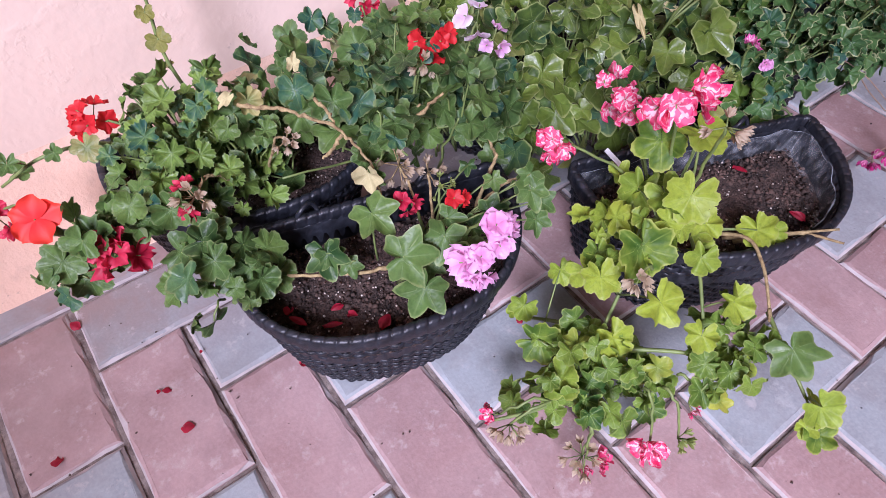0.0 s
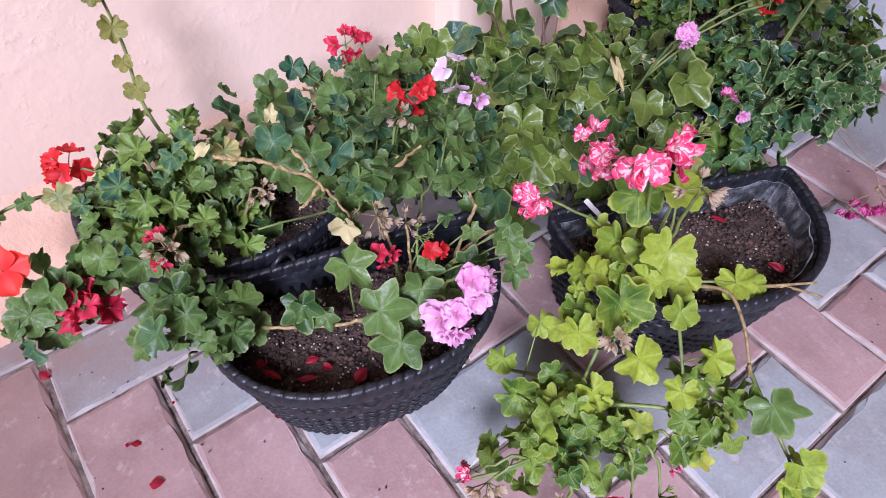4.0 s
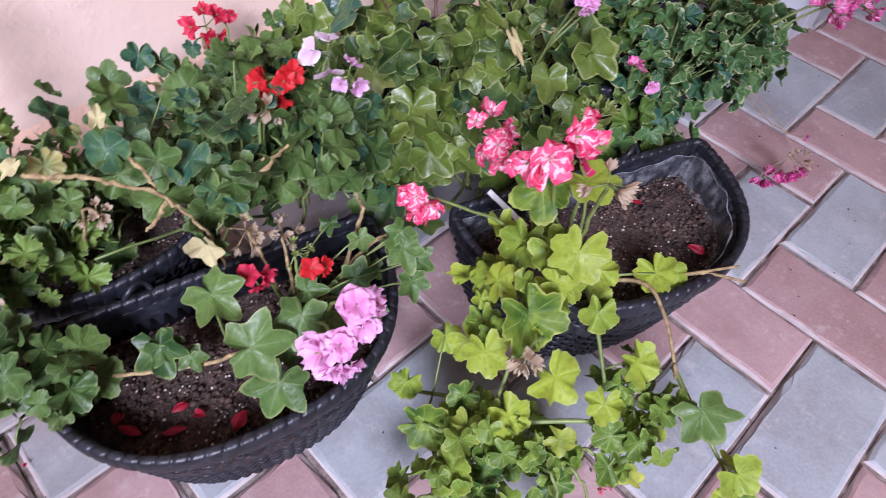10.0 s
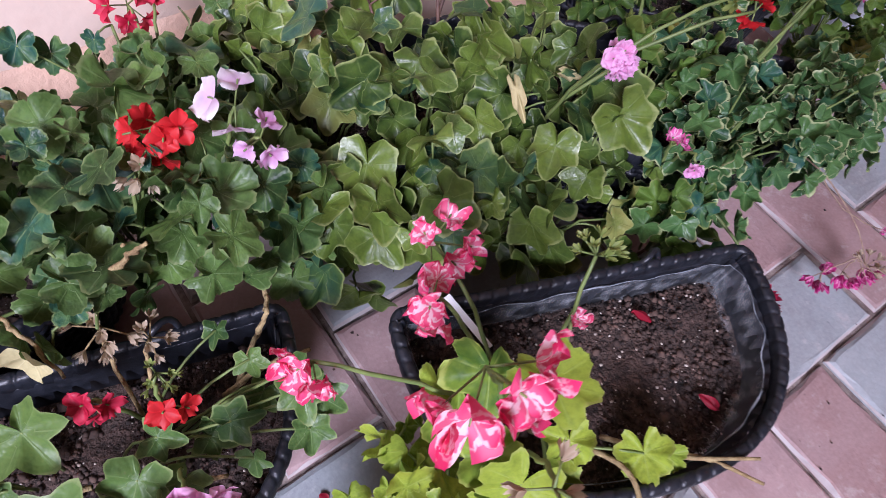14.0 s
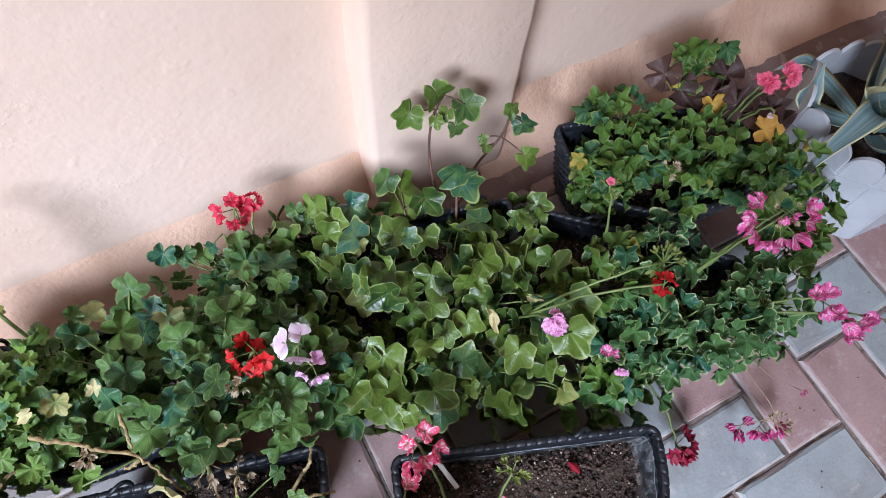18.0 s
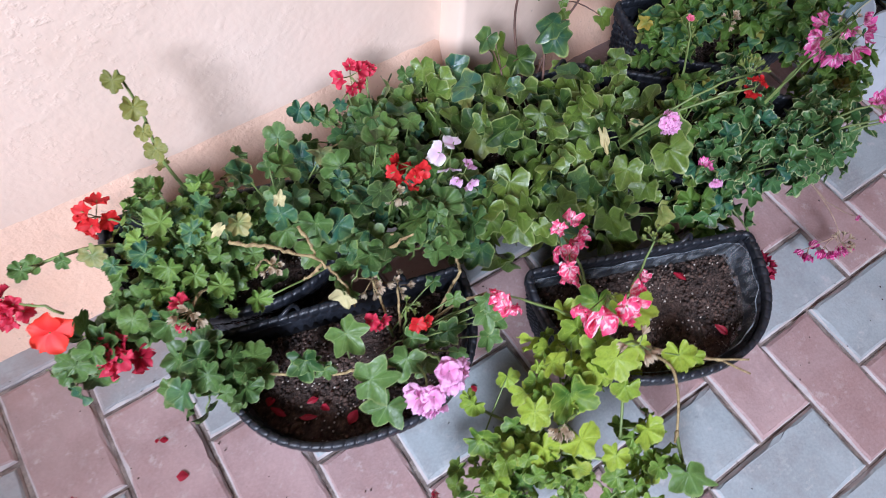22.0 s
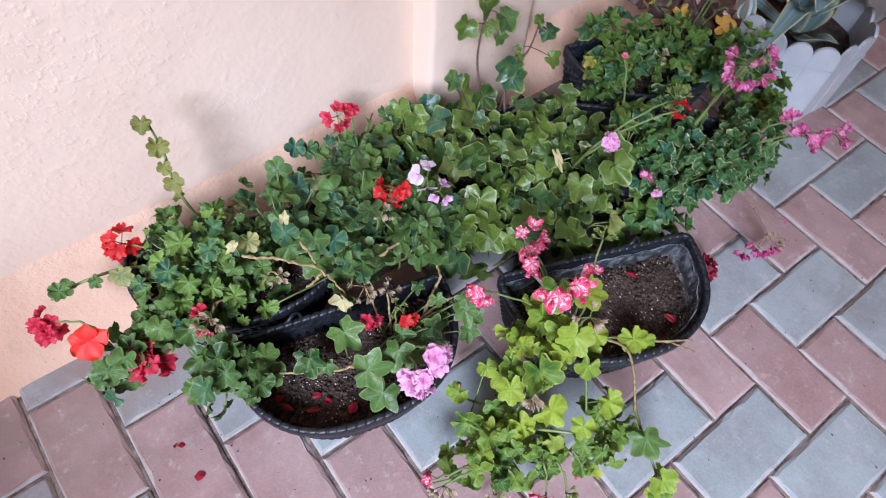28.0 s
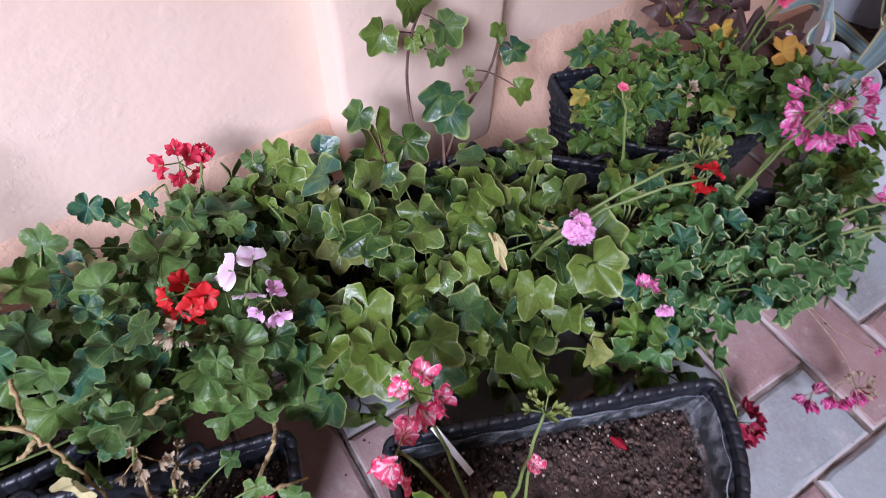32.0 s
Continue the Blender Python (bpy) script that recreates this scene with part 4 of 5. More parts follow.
        mesh_part("hook", sp.mesh("hook"), WICKER, pot, "black hanging loop")
    return pot


planter(0.246, 0.563, -14.7, "black wicker half-oval planter with dark soil and fallen red petals", 1, hook=(-0.06, 0.07))
planter(0.600, 0.421, -20.7, "black wicker half-oval planter with bare soil and a clear film liner", 2, True, (0.06,))
planter(0.193, 0.768, -17.0, "black wicker planter against the wall, crowded with geranium", 3, hook=(-0.09, 0.08))
planter(0.595, 0.742, -14.0, "black wicker planter hidden under ivy-leaved foliage", 4, hook=(0.11,))
planter(0.860, 0.592, -42.5, "black wicker planter with variegated geranium spilling over", 5, hook=(-0.05,))
planter(1.012, 0.735, -17.0, "black wicker planter at the wall with bushy geranium", 6, hook=(-0.12,))


# ---- plants ----
V_C = variants("leaf", LEAF_C, "round", 7, 1)
V_C2 = variants("leaf", LEAF_C2, "crinkle", 7, 12)
V_TOP = variants("leaf", LEAF_TOP, "round", 5, 15)
V_A = variants("leaf", LEAF_A, "star", 6, 2)
V_D = variants("leaf", LEAF_D, "ivy", 8, 3)
V_B = variants("leaf", LEAF_B, "round", 7, 4)
V_B2 = variants("leaf", LEAF_B2, "round", 7, 41)
V_F = variants("leaf", LEAF_F, "small", 7, 5)
V_E = variants("leaf", LEAF_E, "small", 7, 6)
V_DRY = variants("leaf", LEAF_DRY, "ivy", 3, 7)
V_OX = variants("leaf", LEAF_OX, "oxalis", 4, 8)
V_OR = variants("leaf", LEAF_ORANGE, "small", 2, 9)


def spray(parent, meshes, line, size, rng, stems, r=0.0022, every=2, skip=2, woody=None, reach=0.028):
    """A stem through points with leaves along it on short stalks."""
    pts = through_points(line, 6)
    (woody or stems).tube(pts, r, r * 0.6, 7)
    for i in range(skip, len(pts), every):
        d = Vector((rng.gauss(0, 1), rng.gauss(0, 1) - 0.3, abs(rng.gauss(0.6, 0.6)))).normalized()
        p = pts[i] + d * reach * rng.uniform(0.5, 1.1)
        p.z = max(p.z, 0.012)
        stems.tube(bow(pts[i], p, 0.003, 3), 0.0010, 0.0008, 5)
        put_leaf(meshes, parent, p, size * rng.choice((0.6, 0.8, 1, 1.1)), d * 0.5 + Vector((-0.2, -0.4, 0.75)) + Vector([rng.gauss(0, 0.25) for _ in range(3)]),
                 Vector((d.x, d.y - 0.3, -0.4)), rng)


def plant_c():
    rng = random.Random(11)
    e = plant((0.2, 0.70, 0.13), "dark green geranium with woody stems and red flowers")
    g, w = Soup(), Twigs()
    foliage(e, V_C2, [(0.135, 0.695, 0.19, 0.08, 0.08, 0.07, 140)], 0.0150, rng, g, 0.54)
    foliage(e, V_C, [
        (0.15, 0.745, 0.17, 0.085, 0.05, 0.05, 14), (0.24, 0.69, 0.195, 0.085, 0.075, 0.07, 54), (0.165, 0.645, 0.215, 0.05, 0.03, 0.04, 14)],
        0.0195, rng, g, 0.60)
    spray(e, V_TOP, [(0.17, 0.74, 0.15), (0.15, 0.79, 0.24), (0.155, 0.805, 0.31), (0.153, 0.81, 0.372)], 0.0135, rng, g, 0.0024, 3, 5, w, 0.017)
    spray(e, V_C, [(0.13, 0.70, 0.17), (0.06, 0.735, 0.215), (0.0, 0.75, 0.22), (-0.05, 0.77, 0.19)], 0.0165, rng, g, 0.0026, 3, 5, w, 0.026)
    spray(e, V_C, [(0.13, 0.66, 0.17), (0.08, 0.64, 0.20), (0.03, 0.64, 0.19), (0.0, 0.655, 0.15)], 0.019, rng, g, 0.0022, 1, 5, w, 0.03)
    spray(e, V_C, [(0.36, 0.68, 0.16), (0.385, 0.76, 0.19), (0.39, 0.79, 0.22)], 0.018, rng, g, 0.002, 3, 3, w, 0.022)
    for line in ([(0.167, 0.63, 0.284), (0.18, 0.618, 0.282), (0.196, 0.61, 0.28), (0.214, 0.595, 0.272), (0.237, 0.581, 0.256), (0.245, 0.568, 0.242), (0.252, 0.551, 0.226), (0.255, 0.539, 0.188)], [(0.239, 0.575, 0.25), (0.226, 0.576, 0.235), (0.218, 0.581, 0.226)],
                 [(0.307, 0.552, 0.25), (0.323, 0.55, 0.262), (0.334, 0.543, 0.275)], [(0.237, 0.622, 0.262), (0.239, 0.601, 0.262), (0.238, 0.584, 0.256)],
                 [(0.29, 0.61, 0.17), (0.317, 0.578, 0.23), (0.322, 0.566, 0.25)], [(0.24, 0.72, 0.13), (0.30, 0.74, 0.18), (0.36, 0.75, 0.19)]):
        w.tube([p + Vector([rng.gauss(0, 0.0007) for _ in range(3)]) for p in kinked(line, 6)], 0.0019, 0.0012, 8, 0.5)
    put_leaf(V_DRY, e, (0.247, 0.547, 0.215), 0.018, (-0.6, -0.6, 0.25), (0.1, -0.2, -0.9), rng)
    strap(put_leaf(V_DRY, e, (0.232, 0.645, 0.29), 0.011, (-0.2, -0.6, 0.5), (0.3, 0.2, 0.6), rng), 0.7)
    flower_head(e, "beige", (0.195, 0.60, 0.25), (0.18, 0.64, 0.18), 0.010, 6, rng, (0, -0.5, 0.6), 0.012, "dry brown flower remains", STEM_B)
    strap(put_leaf(V_DRY, e, (0.165, 0.655, 0.275), 0.012, (-0.2, -0.4, 0.8), (-0.5, -0.2, 0), rng), 0.6)
    foliage(e, V_C, [(-0.030, 0.638, 0.172, 0.030, 0.024, 0.026, 12), (0.012, 0.645, 0.200, 0.026, 0.022, 0.026, 12), (0.045, 0.668, 0.188, 0.028, 0.026, 0.030, 13)], 0.0185, rng, g, 0.55)
    flower_head(e, "red", (0.372, 0.604, 0.290), (0.33, 0.60, 0.19), 0.0135, 7, rng, (-0.2, -0.6, 0.6), 0.025, "bright red flower cluster, partly faded")
    flower_head(e, "beige", (0.345, 0.60, 0.27), (0.33, 0.60, 0.19), 0.012, 4, rng, (-0.6, -0.2, 0.4), 0.012, "withered pinkish florets")
    flower_head(e, "crimson", (0.406, 0.812, 0.215), (0.41, 0.765, 0.14), 0.0150, 6, rng, (-0.3, -0.6, 0.4), 0.022, "red flower cluster by the wall", fan=0.7)
    flower_head(e, "crimson", (0.437, 0.820, 0.216), (0.41, 0.765, 0.14), 0.008, 4, rng, (0.2, -0.2, 0.8), 0.014, "small dried crimson buds")
    for x, y, z, s in ((0.321, 0.79, 0.228, 0.017), (0.340, 0.79, 0.212, 0.016), (0.358, 0.79, 0.196, 0.017), (0.302, 0.78, 0.188, 0.015), (0.322, 0.78, 0.173, 0.015), (0.478, 0.79, 0.208, 0.013), (0.492, 0.785, 0.196, 0.014), (0.515, 0.78, 0.206, 0.013)):
        put_leaf(V_C, e, (x, y, z), s, (-0.3 + rng.gauss(0, 0.25), -0.6, 0.6), (rng.gauss(-0.2, 0.6), -0.4, -0.5), rng)
        g.tube(bow((0.385 if x < 0.4 else 0.49, 0.75, 0.15), (x, y, z), 0.006, 5), 0.0011, 0.0008, 5)
    flower_head(e, "red", (0.048, 0.776, 0.226), (0.11, 0.72, 0.17), 0.015, 6, rng, (-0.4, -0.3, 0.6), 0.02, "drooping red flower cluster")
    flower_head(e, "coral", (-0.029, 0.664, 0.226), (0.005, 0.655, 0.185), 0.0245, 1, rng, (-0.3, -0.65, 0.6), 0.010, "large open coral red bloom", fan=0.1)
    flower_head(e, "crimson", (-0.073, 0.735, 0.190), (-0.02, 0.70, 0.19), 0.017, 6, rng, (-0.3, -0.4, 0.6), 0.022, "fading crimson flower cluster")
    flower_head(e, "crimson", (0.014, 0.616, 0.194), (0.04, 0.645, 0.17), 0.020, 5, rng, (-0.1, -0.5, 0.7), 0.022, "crimson flower cluster with brown centre")
    flower_head(e, "crimson", (0.099, 0.602, 0.214), (0.14, 0.64, 0.19), 0.014, 3, rng, (0.1, -0.6, -0.1), 0.018, "wilting red flower cluster", STEM_B)
    flower_head(e, "beige", (0.093, 0.604, 0.224), (0.14, 0.64, 0.19), 0.013, 7, rng, (-0.3, -0.5, 0.3), 0.018, "dry pinkish florets of a wilting cluster", STEM_B)
    flower_head(e, "white", (0.413, 0.592, 0.300), (0.40, 0.60, 0.20), 0.0175, 3, rng, (-0.3, -0.5, 0.8), 0.017, "white upper florets of a cluster")
    flower_head(e, "palelilac", (0.424, 0.566, 0.278), (0.40, 0.60, 0.20), 0.0120, 3, rng, (0.2, -0.8, 0.0), 0.015, "pale lilac lower florets of a cluster")
    tagged(mesh_part("leaf_stalk", g.mesh("leaf_stalk"), STEM_G, e), kind="stuff")
    w.build("woody_stem", STEM_B, e, "pale tan woody stem")


def plant_c_right():
    rng = random.Random(17)
    e = plant((0.36, 0.65, 0.13), "leafy dark green geranium crowding the planter rim")
    g = Soup()
    foliage(e, V_C, [(0.325, 0.635, 0.205, 0.075, 0.075, 0.07, 52), (0.375, 0.575, 0.215, 0.05, 0.05, 0.06, 30), (0.29, 0.575, 0.225, 0.045, 0.035, 0.035, 12),
                        (0.40, 0.68, 0.19, 0.055, 0.07, 0.055, 40), (0.41, 0.75, 0.165, 0.06, 0.045, 0.055, 34), (0.43, 0.60, 0.17, 0.035, 0.05, 0.07, 24)], 0.0205, rng, g, 0.60)
    for _ in range(26):
        a = Vector((rng.uniform(0.27, 0.43), rng.uniform(0.58, 0.72), 0.13))
        b = a + Vector((rng.gauss(0, 0.04), rng.gauss(-0.02, 0.04), rng.uniform(0.04, 0.10)))
        b.y = min(b.y, 0.80)
        g.tube(bow(a, b, 0.01, 6, 0.003, rng), 0.0018, 0.0011, 5)
    tagged(mesh_part("leaf_stalk", g.mesh("leaf_stalk"), STEM_G, e), kind="stuff")


def plant_a():
    rng = random.Random(12)
    e = plant((0.24, 0.48, 0.13), "sparse broad-leaved geranium with lilac double flowers in a planter")
    g, w = Soup(), Twigs()
    leaves = [  # x, y, z, size
        (0.177, 0.518, 0.172, 0.026), (0.227, 0.51, 0.205, 0.031), (0.224, 0.452, 0.202, 0.033), (0.226, 0.422, 0.186, 0.029), (0.269, 0.451, 0.2, 0.026), (0.287, 0.47, 0.195, 0.018), (0.288, 0.441, 0.185, 0.02), (0.327, 0.457, 0.19, 0.022), (0.328, 0.435, 0.17, 0.016), (0.251, 0.45, 0.17, 0.018), (0.192, 0.502, 0.16, 0.016), (0.372, 0.465, 0.195, 0.013), (0.354, 0.485, 0.195, 0.014),
        (0.178, 0.518, 0.172, 0.018), (0.345, 0.515, 0.195, 0.012), (0.372, 0.448, 0.20, 0.021), (0.382, 0.442, 0.182, 0.020), (0.366, 0.430, 0.176, 0.018), (0.378, 0.458, 0.21, 0.016), (0.352, 0.47, 0.17, 0.016), (0.312, 0.462, 0.17, 0.018)]
    for x, y, z, s in leaves:
        put_leaf(V_A, e, (x, y, z), s, Vector((-0.25 + rng.gauss(0, 0.2), -0.5 + rng.gauss(0, 0.2), 0.75)), (rng.gauss(-0.2, 0.7), -0.6 + rng.gauss(0, 0.4), -0.3), rng)
        g.tube(bow((0.22 + 0.5 * (x - 0.22), 0.50 + 0.4 * (y - 0.5), 0.14), (x, y, z), 0.012, 5, 0.001, rng), 0.0013, 0.0009, 5)
    foliage(e, V_C, [(0.082, 0.56, 0.162, 0.045, 0.035, 0.045, 22), (0.11, 0.54, 0.160, 0.03, 0.025, 0.03, 9)], 0.0195, rng, g, 0.6)
    for line in ([(0.236, 0.481, 0.15), (0.205, 0.49, 0.15), (0.172, 0.51, 0.15), (0.141, 0.53, 0.152), (0.129, 0.547, 0.155), (0.115, 0.57, 0.165)], [(0.24, 0.48, 0.14), (0.29, 0.445, 0.165), (0.31, 0.43, 0.185)],
                 [(0.33, 0.49, 0.13), (0.365, 0.505, 0.175), (0.378, 0.508, 0.195), (0.385, 0.525, 0.190), (0.382, 0.535, 0.215), (0.372, 0.545, 0.220)], [(0.33, 0.49, 0.15), (0.36, 0.48, 0.185), (0.39, 0.47, 0.195)]):
        w.tube([p + Vector([rng.gauss(0, 0.0004) for _ in range(3)]) for p in kinked(line, 6)], 0.0020, 0.0014, 8, 0.35)
    flower_head(e, "lilac", (0.292, 0.400, 0.243), (0.29, 0.46, 0.16), 0.0180, 3, rng, (0.0, -0.55, 0.6), 0.017, "lilac double flower cluster", fan=0.7)
    flower_head(e, "lilac", (0.261, 0.391, 0.226), (0.28, 0.46, 0.16), 0.0180, 4, rng, (-0.3, -0.6, 0.5), 0.019, "lilac double flower cluster", fan=0.7)
    flower_head(e, "beige", (0.286, 0.540, 0.205), (0.28, 0.50, 0.14), 0.012, 9, rng, (0.0, -0.4, 0.2), 0.02, "dry brown flower remains", STEM_B)
    flower_head(e, "crimson", (0.26, 0.505, 0.20), (0.28, 0.50, 0.14), 0.012, 3, rng, (-0.2, -0.4, 0.3), 0.012, "dark red buds")
    flower_head(e, "red", (0.30, 0.475, 0.21), (0.29, 0.49, 0.14), 0.011, 2, rng, (0, -0.4, 0.4), 0.015, "two red buds")
    flower_head(e, "green", (0.305, 0.503, 0.21), (0.29, 0.49, 0.14), 0.008, 7, rng, (0.2, -0.2, 0.8), 0.014, "green seed pods")
    flower_head(e, "beige", (0.315, 0.53, 0.20), (0.29, 0.50, 0.14), 0.010, 5, rng, (0.4, -0.2, 0.4), 0.014, "dry brown flower remains", STEM_B)
    tagged(mesh_part("leaf_stalk", g.mesh("leaf_stalk"), STEM_G, e), kind="stuff")
    w.build("woody_stem", STEM_B, e, "pale tan woody stem")


def plant_d():
    rng = random.Random(13)
    e = plant((0.6, 0.66, 0.13), "dense ivy-leaved geranium with glossy pointed leaves and a lilac flower")
    g, r = Soup(), Twigs()
    foliage(e, V_D, [
        (0.50, 0.66, 0.165, 0.09, 0.10, 0.075, 46), (0.59, 0.62, 0.17, 0.10, 0.11, 0.075, 62), (0.68, 0.58, 0.16, 0.09, 0.10, 0.07, 50), (0.56, 0.53, 0.14, 0.08, 0.06, 0.085, 36),
        (0.65, 0.50, 0.14, 0.08, 0.06, 0.08, 34), (0.48, 0.57, 0.14, 0.05, 0.06, 0.09, 22), (0.72, 0.66, 0.15, 0.06, 0.06, 0.05, 16), (0.50, 0.755, 0.165, 0.09, 0.045, 0.055, 34)],
        0.0255, rng, g, 0.56, (-0.3, -0.55, 0.6))
    for line, spots in (
        ([(0.66, 0.74, 0.12), (0.665, 0.79, 0.20), (0.672, 0.80, 0.27), (0.69, 0.80, 0.315)], ((0.640, 0.80, 0.295, 0.030), (0.672, 0.795, 0.322, 0.028), (0.710, 0.79, 0.286, 0.030), (0.685, 0.79, 0.285, 0.016), (0.668, 0.785, 0.285, 0.014), (0.695, 0.78, 0.262, 0.018))),
        ([(0.68, 0.74, 0.12), (0.72, 0.765, 0.17), (0.755, 0.765, 0.225), (0.765, 0.765, 0.27)], ((0.762, 0.765, 0.278, 0.016), (0.775, 0.752, 0.258, 0.024), (0.770, 0.725, 0.223, 0.023), (0.735, 0.765, 0.215, 0.012), (0.728, 0.768, 0.235, 0.010))),
        ([(0.66, 0.70, 0.14), (0.675, 0.735, 0.22), (0.672, 0.73, 0.262)], ((0.665, 0.722, 0.264, 0.034), (0.672, 0.716, 0.240, 0.034))),
        ([(0.60, 0.70, 0.15), (0.60, 0.735, 0.20)], ((0.605, 0.752, 0.214, 0.046), (0.590, 0.762, 0.24, 0.026), (0.63, 0.735, 0.205, 0.034)))):
        r.tube(through_points(line, 6), 0.0021, 0.0014, 7)
        for x, y, z, s in spots:
            put_leaf(V_D, e, (x, y, z), s * 0.84, (-0.35 + rng.gauss(0, 0.4), -0.7, 0.45 + rng.gauss(0, 0.3)), (rng.gauss(0, 0.6), -0.2, -0.8), rng)
            near = min(through_points(line, 4), key=lambda q: (q - Vector((x, y, z))).length)
            r.tube(bow(near, (x, y, z), 0.002, 3), 0.0009, 0.0008, 5)
    strap(put_leaf(V_DRY, e, (0.618, 0.552, 0.245), 0.024, (-0.6, -0.6, 0.3), (0.1, -0.5, -0.8), rng), 0.28)
    strap(put_leaf(V_DRY, e, (0.672, 0.552, 0.235), 0.012, (-0.3, -0.5, 0.6), (0.5, -0.2, -0.3), rng), 0.5)
    put_leaf(V_D, e, (0.715, 0.53, 0.215), 0.038, (-0.3, -0.5, 0.7), (0.2, -0.4, -0.5), rng)
    put_leaf(V_D, e, (0.69, 0.50, 0.225), 0.034, (-0.3, -0.6, 0.6), (0.2, -0.6, -0.5), rng)
    flower_head(e, "lilac", (0.650, 0.495, 0.305), (0.66, 0.55, 0.18), 0.0100, 6, rng, (-0.2, -0.6, 0.5), 0.0115, "small lilac flower ball")
    tagged(mesh_part("leaf_stalk", g.mesh("leaf_stalk"), STEM_G, e), kind="stuff")
    r.build("climbing_stem", STEM_R, e, "thin reddish climbing stem")


B_STEMS = ([(0.50, 0.38, 0.12), (0.475, 0.36, 0.20), (0.45, 0.345, 0.235), (0.41, 0.335, 0.20), (0.36, 0.315, 0.13), (0.32, 0.30, 0.07)], [(0.49, 0.23, 0.145), (0.475, 0.20, 0.14), (0.462, 0.155, 0.12)],
           [(0.36, 0.32, 0.12), (0.335, 0.365, 0.10), (0.327, 0.395, 0.075)], [(0.33, 0.29, 0.09), (0.27, 0.295, 0.10), (0.225, 0.312, 0.10)], [(0.36, 0.30, 0.11), (0.41, 0.25, 0.12), (0.44, 0.215, 0.11)],
           [(0.50, 0.37, 0.12), (0.50, 0.345, 0.15), (0.46, 0.30, 0.17), (0.43, 0.26, 0.15)])
B_LINES = [q for line in B_STEMS for q in through_points(line, 5)]


def plant_b():
    rng = random.Random(14)
    e = plant((0.5, 0.37, 0.13), "lime green geranium trailing over the planter edge with pink flowers")
    g, w = Soup(), Twigs()
    foliage(e, V_B2, [(0.322, 0.302, 0.105, 0.050, 0.045, 0.045, 40), (0.366, 0.272, 0.075, 0.040, 0.032, 0.042, 24), (0.300, 0.312, 0.060, 0.045, 0.03, 0.03, 14), (0.430, 0.215, 0.125, 0.045, 0.026, 0.022, 20), (0.462, 0.250, 0.130, 0.022, 0.020, 0.020, 7)],
            0.0158, rng, g, 0.60, (-0.3, -0.4, 0.8))
    foliage(e, V_B, [(0.395, 0.375, 0.195, 0.028, 0.02, 0.02, 9), (0.40, 0.335, 0.21, 0.04, 0.035, 0.04, 14)], 0.0155, rng, g, 0.62, (-0.3, -0.4, 0.8))
    for x, y, z, s in ((0.433, 0.323, 0.264, 0.026), (0.383, 0.321, 0.231, 0.031), (0.373, 0.281, 0.205, 0.023), (0.450, 0.376, 0.277, 0.026), (0.469, 0.352, 0.292, 0.024), (0.436, 0.374, 0.226, 0.024), (0.434, 0.344, 0.245, 0.022),
                       (0.405, 0.378, 0.202, 0.02), (0.363, 0.356, 0.176, 0.02), (0.368, 0.387, 0.135, 0.017), (0.545, 0.294, 0.165, 0.022), (0.56, 0.285, 0.16, 0.015), (0.505, 0.329, 0.17, 0.021), (0.49, 0.318, 0.15, 0.019),
                       (0.452, 0.251, 0.171, 0.022), (0.456, 0.142, 0.132, 0.021), (0.446, 0.128, 0.112, 0.018), (0.466, 0.152, 0.118, 0.012), (0.440, 0.138, 0.118, 0.012), (0.321, 0.385, 0.115, 0.016), (0.33, 0.402, 0.075, 0.012), (0.306, 0.346, 0.117, 0.024),
                       (0.294, 0.301, 0.12, 0.022), (0.352, 0.298, 0.142, 0.022), (0.411, 0.248, 0.156, 0.018), (0.439, 0.212, 0.121, 0.018), (0.46, 0.30, 0.18, 0.02), (0.41, 0.33, 0.19, 0.02), (0.35, 0.33, 0.205, 0.019), (0.48, 0.385, 0.20, 0.013), (0.44, 0.40, 0.22, 0.016)):
        put_leaf(V_B, e, (x, y, z), s, (-0.3 + rng.gauss(0, 0.3), -0.45 + rng.gauss(0, 0.25), 0.75), (rng.gauss(-0.2, 0.6), -0.6, -0.4), rng)
        near = min(B_LINES, key=lambda q: (q - Vector((x, y, z - 0.02))).length)
        g.tube(bow(near, (x, y, z), 0.004, 4), 0.0011, 0.0008, 5)
    put_leaf(V_A, e, (0.466, 0.190, 0.156), 0.030, (-0.7, -0.3, 0.5), (0.1, -0.6, -0.5), rng)
    for line in B_STEMS:
        g.tube(through_points(line, 6), 0.0024, 0.0016, 7)
    for line in ([(0.545, 0.32, 0.125), (0.565, 0.28, 0.158), (0.61, 0.245, 0.168)], [(0.55, 0.31, 0.125), (0.58, 0.268, 0.160), (0.60, 0.232, 0.166)], [(0.50, 0.36, 0.12), (0.525, 0.30, 0.165), (0.515, 0.265, 0.165), (0.49, 0.23, 0.149), (0.488, 0.222, 0.140)],
                 [(0.49, 0.23, 0.149), (0.478, 0.222, 0.150)]):
        w.tube(through_points(line, 6), 0.0023, 0.0012, 7)
    flower_head(e, "pinkwhite", (0.474, 0.457, 0.262), (0.49, 0.38, 0.16), 0.0205, 5, rng, (-0.3, -0.6, 0.5), 0.027, "pink and white striped flower cluster")
    flower_head(e, "pink", (0.418, 0.350, 0.368), (0.47, 0.36, 0.17), 0.0225, 5, rng, (-0.2, -0.6, 0.6), 0.026, "deep pink flower cluster")
    flower_head(e, "pink", (0.437, 0.415, 0.30), (0.48, 0.38, 0.16), 0.018, 3, rng, (-0.5, -0.5, 0.3), 0.018, "pink drooping florets")
